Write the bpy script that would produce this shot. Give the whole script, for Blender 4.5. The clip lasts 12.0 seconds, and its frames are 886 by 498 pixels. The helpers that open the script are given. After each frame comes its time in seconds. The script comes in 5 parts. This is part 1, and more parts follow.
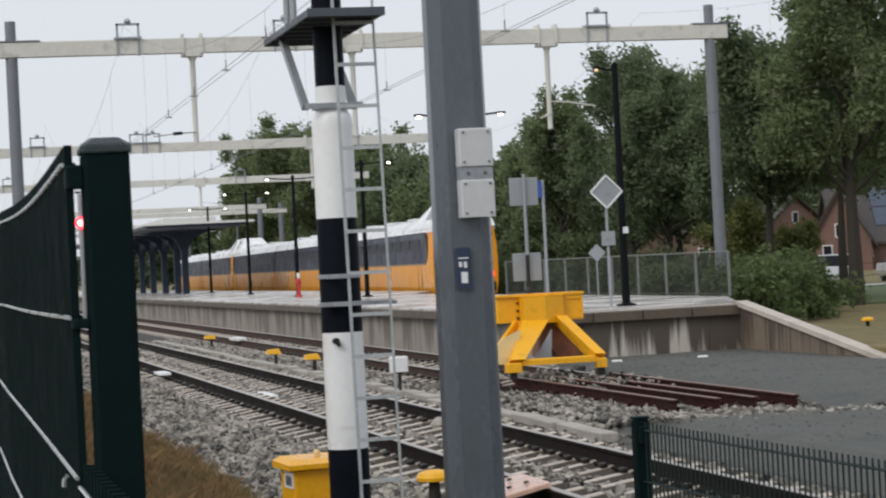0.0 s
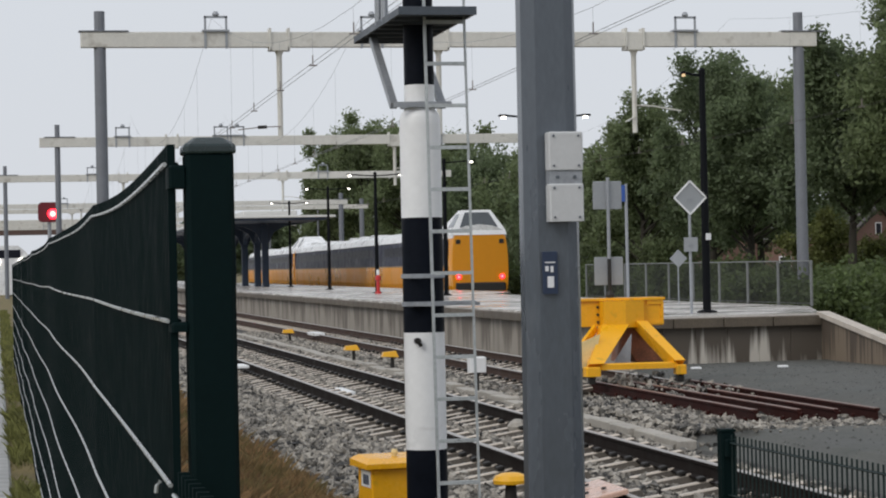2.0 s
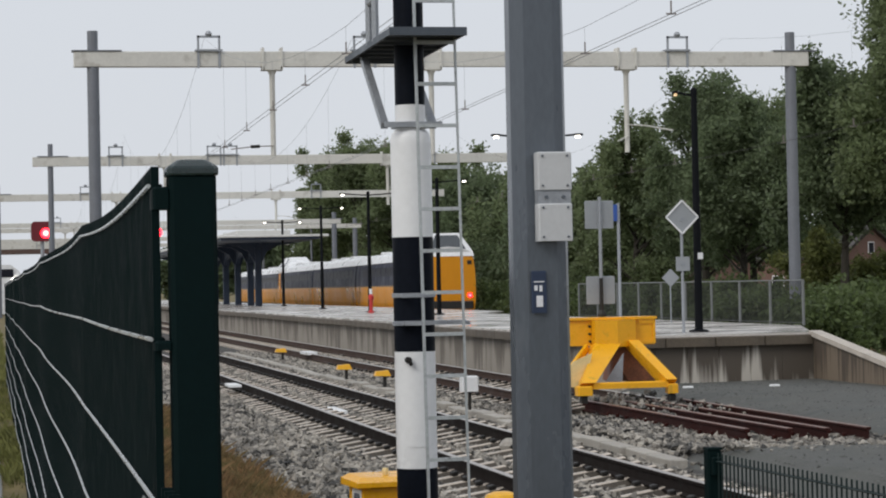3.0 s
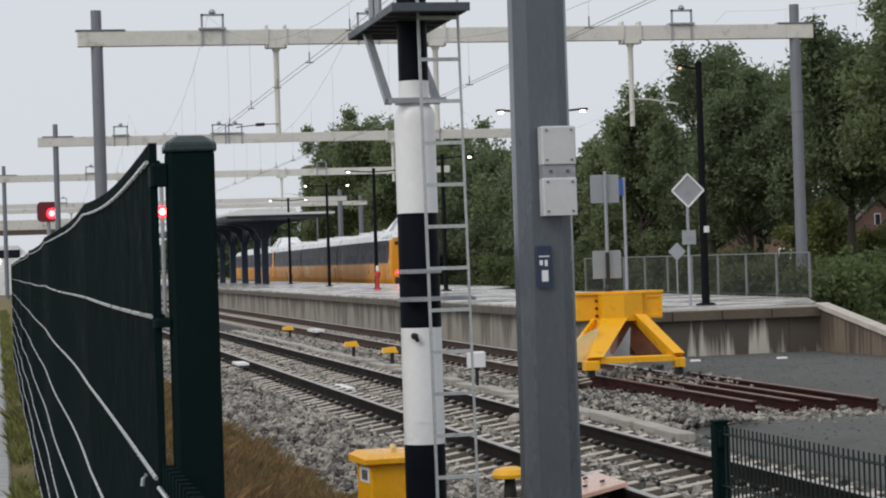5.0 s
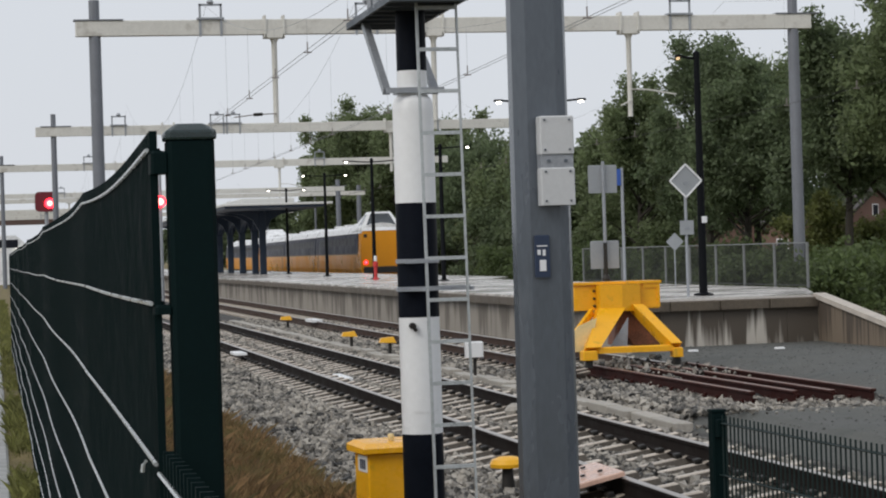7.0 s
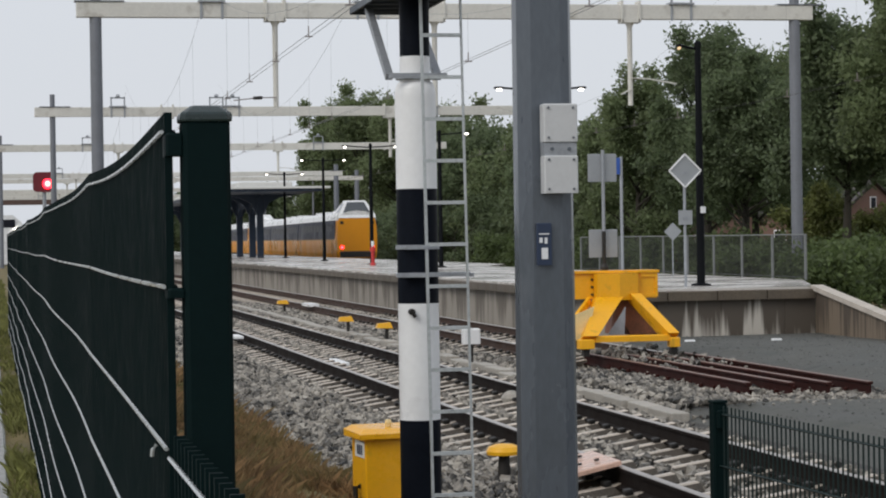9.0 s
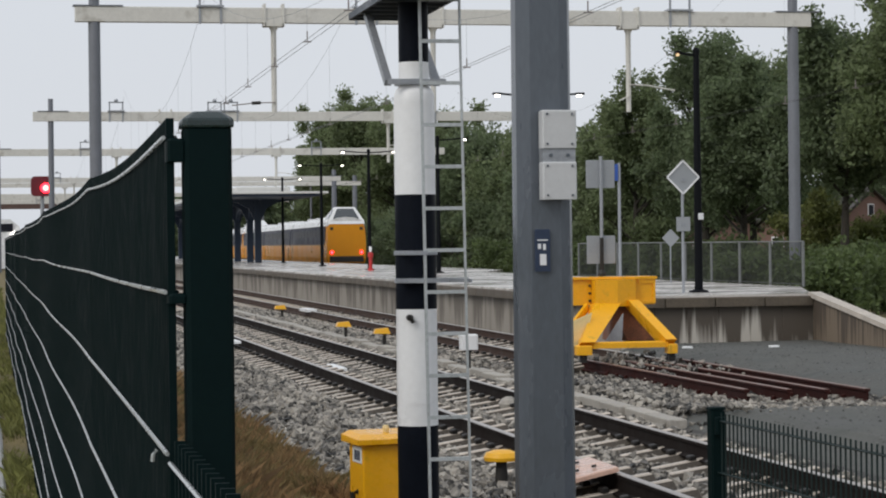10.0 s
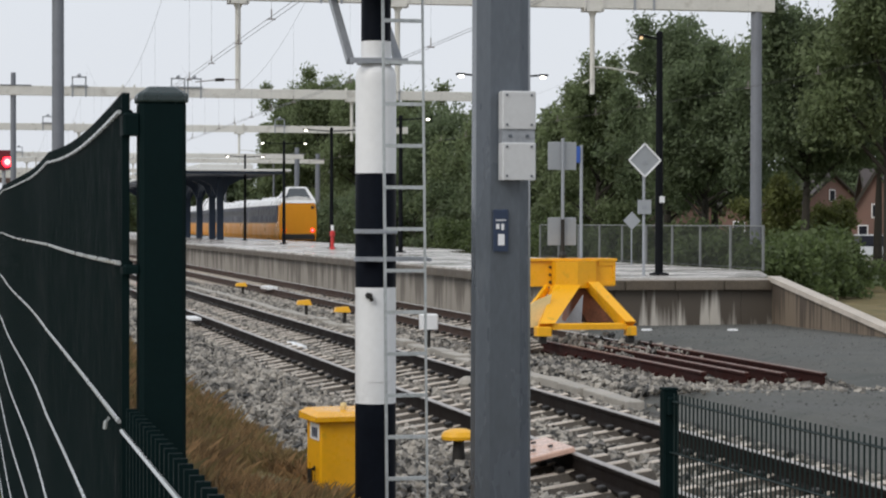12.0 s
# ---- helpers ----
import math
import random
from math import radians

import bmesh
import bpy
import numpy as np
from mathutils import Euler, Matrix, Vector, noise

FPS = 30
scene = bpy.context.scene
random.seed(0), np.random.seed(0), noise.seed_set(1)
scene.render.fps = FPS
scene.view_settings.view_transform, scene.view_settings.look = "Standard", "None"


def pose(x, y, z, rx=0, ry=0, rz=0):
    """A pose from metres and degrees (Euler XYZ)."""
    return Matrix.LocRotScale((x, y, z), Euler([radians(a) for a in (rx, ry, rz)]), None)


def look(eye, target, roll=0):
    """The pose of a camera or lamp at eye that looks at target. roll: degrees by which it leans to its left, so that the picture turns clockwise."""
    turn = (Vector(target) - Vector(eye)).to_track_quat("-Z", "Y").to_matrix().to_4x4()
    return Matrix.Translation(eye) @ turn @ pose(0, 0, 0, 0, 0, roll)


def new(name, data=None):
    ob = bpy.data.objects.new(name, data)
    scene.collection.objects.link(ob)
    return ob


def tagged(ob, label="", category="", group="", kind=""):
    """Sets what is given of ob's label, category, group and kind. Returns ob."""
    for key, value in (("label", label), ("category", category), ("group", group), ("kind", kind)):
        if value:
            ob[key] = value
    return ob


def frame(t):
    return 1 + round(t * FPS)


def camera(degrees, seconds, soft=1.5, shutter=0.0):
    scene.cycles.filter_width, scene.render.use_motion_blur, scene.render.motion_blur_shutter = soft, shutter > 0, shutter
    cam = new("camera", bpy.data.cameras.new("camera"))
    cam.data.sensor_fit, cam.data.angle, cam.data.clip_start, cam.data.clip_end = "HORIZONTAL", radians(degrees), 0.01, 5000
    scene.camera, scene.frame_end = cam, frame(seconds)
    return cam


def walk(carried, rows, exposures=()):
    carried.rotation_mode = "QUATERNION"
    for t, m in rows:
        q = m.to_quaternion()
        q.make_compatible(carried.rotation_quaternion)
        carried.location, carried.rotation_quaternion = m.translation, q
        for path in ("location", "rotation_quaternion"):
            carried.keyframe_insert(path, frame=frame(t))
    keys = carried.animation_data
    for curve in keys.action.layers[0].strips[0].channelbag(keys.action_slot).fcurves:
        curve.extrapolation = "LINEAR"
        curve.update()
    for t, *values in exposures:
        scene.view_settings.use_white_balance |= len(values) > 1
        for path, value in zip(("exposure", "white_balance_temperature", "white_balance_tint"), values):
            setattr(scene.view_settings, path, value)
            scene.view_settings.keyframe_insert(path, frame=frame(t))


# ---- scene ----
cam = camera(22.3, 12.0, soft=2.0, shutter=0.5)
PATH = [
    (0, (0.033, 0.05, 1.866), (0.492, 1.997, 1.879), -2.9),
    (0.2, (0.0294, 0.076, 1.8716), (0.4748, 2.0257, 1.8897), -2.9),
    (0.3, (0.0276, 0.089, 1.8744), (0.4658, 2.0402, 1.8919), -2.9),
    (0.5, (0.024, 0.115, 1.88), (0.443, 2.07, 1.894), -2.9),
    (1, (0.019, 0.133, 1.882), (0.429, 2.09, 1.896), -2.2),
    (1.5, (0.018, 0.137, 1.881), (0.418, 2.097, 1.895), -1.5),
    (2, (0.016, 0.133, 1.882), (0.406, 2.095, 1.897), -1.2),
    (2.5, (0.023, 0.106, 1.88), (0.42, 2.066, 1.9), -1.2),
    (3, (0.023, 0.072, 1.882), (0.419, 2.032, 1.914), -1.2),
    (3.2, (0.023, 0.072, 1.882), (0.412, 2.033, 1.913), -1.2),
    (4.8, (0.033, 0.083, 1.879), (0.423, 2.045, 1.889), -1.8),
    (5, (0.033, 0.083, 1.879), (0.423, 2.045, 1.89), -1.8),
    (5.5, (0.032, 0.079, 1.878), (0.422, 2.041, 1.888), -1.8),
    (6, (0.032, 0.084, 1.88), (0.42, 2.046, 1.884), -1.8),
    (6.5, (0.034, 0.078, 1.877), (0.425, 2.04, 1.879), -1.8),
    (8.3, (0.008, 0.058, 1.875), (0.399, 2.02, 1.879), -1.4),
    (8.5, (0.009, 0.094, 1.876), (0.402, 2.055, 1.874), -1.2),
    (9, (0.011, 0.098, 1.877), (0.405, 2.059, 1.867), -0.9),
    (9.5, (0.009, 0.086, 1.876), (0.403, 2.046, 1.867), -0.8),
    (10, (0.006, 0.093, 1.878), (0.402, 2.053, 1.873), -0.7),
    (10.5, (-0.001, 0.082, 1.876), (0.397, 2.042, 1.872), -0.7),
    (11, (-0.013, 0.087, 1.877), (0.384, 2.047, 1.871), -0.3),
    (11.5, (-0.021, 0.078, 1.876), (0.397, 2.034, 1.868), -0.0),
    (11.8, (-0.0024, 0.0468, 1.8742), (0.429, 2.0003, 1.8633), 0.06),
    (11.9, (0.0038, 0.0364, 1.8736), (0.4348, 1.9904, 1.8566), 0.08),
    (12, (0.01, 0.026, 1.873), (0.439, 1.98, 1.85), 0.1),
]
walk(cam, [(t, look(eye, target, roll)) for t, eye, target, roll in PATH], [(0, 0.16), (0.5, 0.03), (3, 0.03), (11, 0.05), (11.5, 0.08), (12, 0.18)])


# ---- sky, sun, exposure ----
world = bpy.data.worlds.new("overcast_sky")
scene.world = world
world.use_nodes = True
wn, wl = world.node_tree.nodes, world.node_tree.links
bg = wn["Background"]
sky = wn.new("ShaderNodeTexSky")
sky.sky_type = "NISHITA"
sky.sun_disc = False
sky.sun_elevation, sky.sun_rotation = radians(37), radians(234)
sky.air_density, sky.dust_density = 1.0, 4.0
cloud = wn.new("ShaderNodeMix")
cloud.data_type = "RGBA"
cloud.inputs["Factor"].default_value = 0.93
cloud.inputs["B"].default_value = (6.55, 6.85, 7.35, 1)
wl.new(sky.outputs[0], cloud.inputs["A"])
wl.new(cloud.outputs["Result"], bg.inputs["Color"])
bg.inputs["Strength"].default_value = 0.105
sun = new("sun", bpy.data.lights.new("sun", "SUN"))
sun.data.energy, sun.data.angle, sun.data.color = 1.15, radians(30), (1.0, 0.96, 0.9)
sun.matrix_world = look((-35, -25, 33), (0, 0, 0))


# ---- materials ----
def mat(name, col, rough=0.6, metal=0.0, var=0.25, scale=3.0, fine=40.0, bump=0.0, dirt=None, dirt_amount=0.0, emit=None,
        power=0.0, island=0.0, stretch=(1, 1, 1), rvar=0.15, objrand=0.0, spec=0.5, thin=0.0):
    """Two-scale noise colour, wear and relief, in metres of the object's own space."""
    m = bpy.data.materials.new(name)
    m.use_nodes = True
    nt, n, l = m.node_tree, m.node_tree.nodes, m.node_tree.links
    b = n["Principled BSDF"]
    b.inputs["Metallic"].default_value = metal
    b.inputs["Specular IOR Level"].default_value = spec
    tc = n.new("ShaderNodeTexCoord")
    mp = n.new("ShaderNodeMapping")
    mp.inputs["Scale"].default_value = stretch
    l.new(tc.outputs["Object"], mp.inputs["Vector"])
    big, small = n.new("ShaderNodeTexNoise"), n.new("ShaderNodeTexNoise")
    for tex, s, d in ((big, scale, 5), (small, fine, 3)):
        tex.inputs["Scale"].default_value, tex.inputs["Detail"].default_value = s, d
        tex.inputs["Roughness"].default_value = 0.65
        l.new(mp.outputs[0], tex.inputs["Vector"])
    add = n.new("ShaderNodeMath")
    add.operation = "ADD"
    l.new(big.outputs["Fac"], add.inputs[0])
    l.new(small.outputs["Fac"], add.inputs[1])
    last = add.outputs[0]
    for amount, source in ((island, "ShaderNodeNewGeometry"), (objrand, "ShaderNodeObjectInfo")):
        if amount:
            src, mul = n.new(source), n.new("ShaderNodeMath")
            mul.operation = "MULTIPLY_ADD"
            l.new(src.outputs["Random Per Island" if amount is island else "Random"], mul.inputs[0])
            mul.inputs[1].default_value = amount
            l.new(last, mul.inputs[2])
            sub = n.new("ShaderNodeMath")
            sub.inputs[1].default_value = -amount / 2
            l.new(mul.outputs[0], sub.inputs[0])
            last = sub.outputs[0]
    ramp = n.new("ShaderNodeMapRange")
    ramp.inputs["From Min"].default_value, ramp.inputs["From Max"].default_value = 0.65, 1.35
    ramp.inputs["To Min"].default_value, ramp.inputs["To Max"].default_value = 1 - var, 1 + var
    l.new(last, ramp.inputs["Value"])
    tint = n.new("ShaderNodeMix")
    tint.data_type, tint.blend_type = "RGBA", "MULTIPLY"
    tint.inputs["Factor"].default_value = 1
    tint.inputs["A"].default_value = (*col, 1)
    l.new(ramp.outputs[0], tint.inputs["B"])
    out = tint.outputs["Result"]
    if dirt:
        spot, mask, mix = n.new("ShaderNodeTexNoise"), n.new("ShaderNodeMapRange"), n.new("ShaderNodeMix")
        spot.inputs["Scale"].default_value, spot.inputs["Detail"].default_value = scale * 1.7, 8
        l.new(mp.outputs[0], spot.inputs["Vector"])
        mask.inputs["From Min"].default_value, mask.inputs["From Max"].default_value = 0.62 - dirt_amount * 0.3, 0.72
        l.new(spot.outputs["Fac"], mask.inputs["Value"])
        mix.data_type = "RGBA"
        mix.inputs["B"].default_value = (*dirt, 1)
        l.new(mask.outputs[0], mix.inputs["Factor"])
        l.new(out, mix.inputs["A"])
        out = mix.outputs["Result"]
    l.new(out, b.inputs["Base Color"])
    rr = n.new("ShaderNodeMapRange")
    rr.inputs["From Min"].default_value, rr.inputs["From Max"].default_value = 0.3, 0.7
    rr.inputs["To Min"].default_value, rr.inputs["To Max"].default_value = max(0.03, rough - rvar), min(1, rough + rvar)
    l.new(big.outputs["Fac"], rr.inputs["Value"])
    l.new(rr.outputs[0], b.inputs["Roughness"])
    if bump:
        bp = n.new("ShaderNodeBump")
        bp.inputs["Strength"].default_value, bp.inputs["Distance"].default_value = min(1, bump * 20), bump
        l.new(small.outputs["Fac"], bp.inputs["Height"])
        l.new(bp.outputs[0], b.inputs["Normal"])
    if thin:
        # light that passes through a leaf
        through_leaf, both = n.new("ShaderNodeBsdfTranslucent"), n.new("ShaderNodeMixShader")
        l.new(out, through_leaf.inputs["Color"])
        both.inputs[0].default_value = thin
        l.new(b.outputs[0], both.inputs[1])
        l.new(through_leaf.outputs[0], both.inputs[2])
        l.new(both.outputs[0], n["Material Output"].inputs["Surface"])
    if emit:
        b.inputs["Emission Color"].default_value = (*emit, 1)
        b.inputs["Emission Strength"].default_value = power
    return m


def drip_shade_mat(name, pale, dark, scales=((11.0, 0.75, 0.03), (1.4, 0.6, 0.2), (3.6, 0.4, 0.08)), fall=0.22):
    """Lime-washed concrete, dark drips of uneven length from the top, coping shade painted in."""
    m = bpy.data.materials.new(name)
    m.use_nodes = True
    n, l = m.node_tree.nodes, m.node_tree.links
    b = n["Principled BSDF"]
    b.inputs["Roughness"].default_value = 0.65
    geo = n.new("ShaderNodeNewGeometry")
    total = None
    for size, weight, flat in scales:
        mp, tex, mul = n.new("ShaderNodeMapping"), n.new("ShaderNodeTexNoise"), n.new("ShaderNodeMath")
        mp.inputs["Scale"].default_value = (1, 1, flat)
        l.new(geo.outputs["Position"], mp.inputs["Vector"])
        l.new(mp.outputs[0], tex.inputs["Vector"])
        tex.inputs["Scale"].default_value, tex.inputs["Detail"].default_value = size, 4
        mul.operation = "MULTIPLY_ADD"
        mul.inputs[1].default_value = weight
        l.new(tex.outputs["Fac"], mul.inputs[0])
        mul.inputs[2].default_value = 0
        if total:
            l.new(total, mul.inputs[2])
        total = mul.outputs[0]
    sep, hgt, mask, mix = n.new("ShaderNodeSeparateXYZ"), n.new("ShaderNodeMath"), n.new("ShaderNodeMapRange"), n.new("ShaderNodeMix")
    l.new(geo.outputs["Position"], sep.inputs[0])
    # darker with height: the coping's shadow is painted along with the drips
    hgt.operation = "MULTIPLY_ADD"
    hgt.inputs[1].default_value = fall
    l.new(sep.outputs["Z"], hgt.inputs[0])
    l.new(total, hgt.inputs[2])
    mask.inputs["From Min"].default_value, mask.inputs["From Max"].default_value = 0.84, 0.97
    l.new(hgt.outputs[0], mask.inputs["Value"])
    mix.data_type = "RGBA"
    mix.inputs["A"].default_value, mix.inputs["B"].default_value = (*pale, 1), (*dark, 1)
    l.new(mask.outputs[0], mix.inputs["Factor"])
    l.new(mix.outputs["Result"], b.inputs["Base Color"])
    bp = n.new("ShaderNodeBump")
    bp.inputs["Strength"].default_value, bp.inputs["Distance"].default_value = 0.2, 0.01
    l.new(total, bp.inputs["Height"])
    l.new(bp.outputs[0], b.inputs["Normal"])
    return m


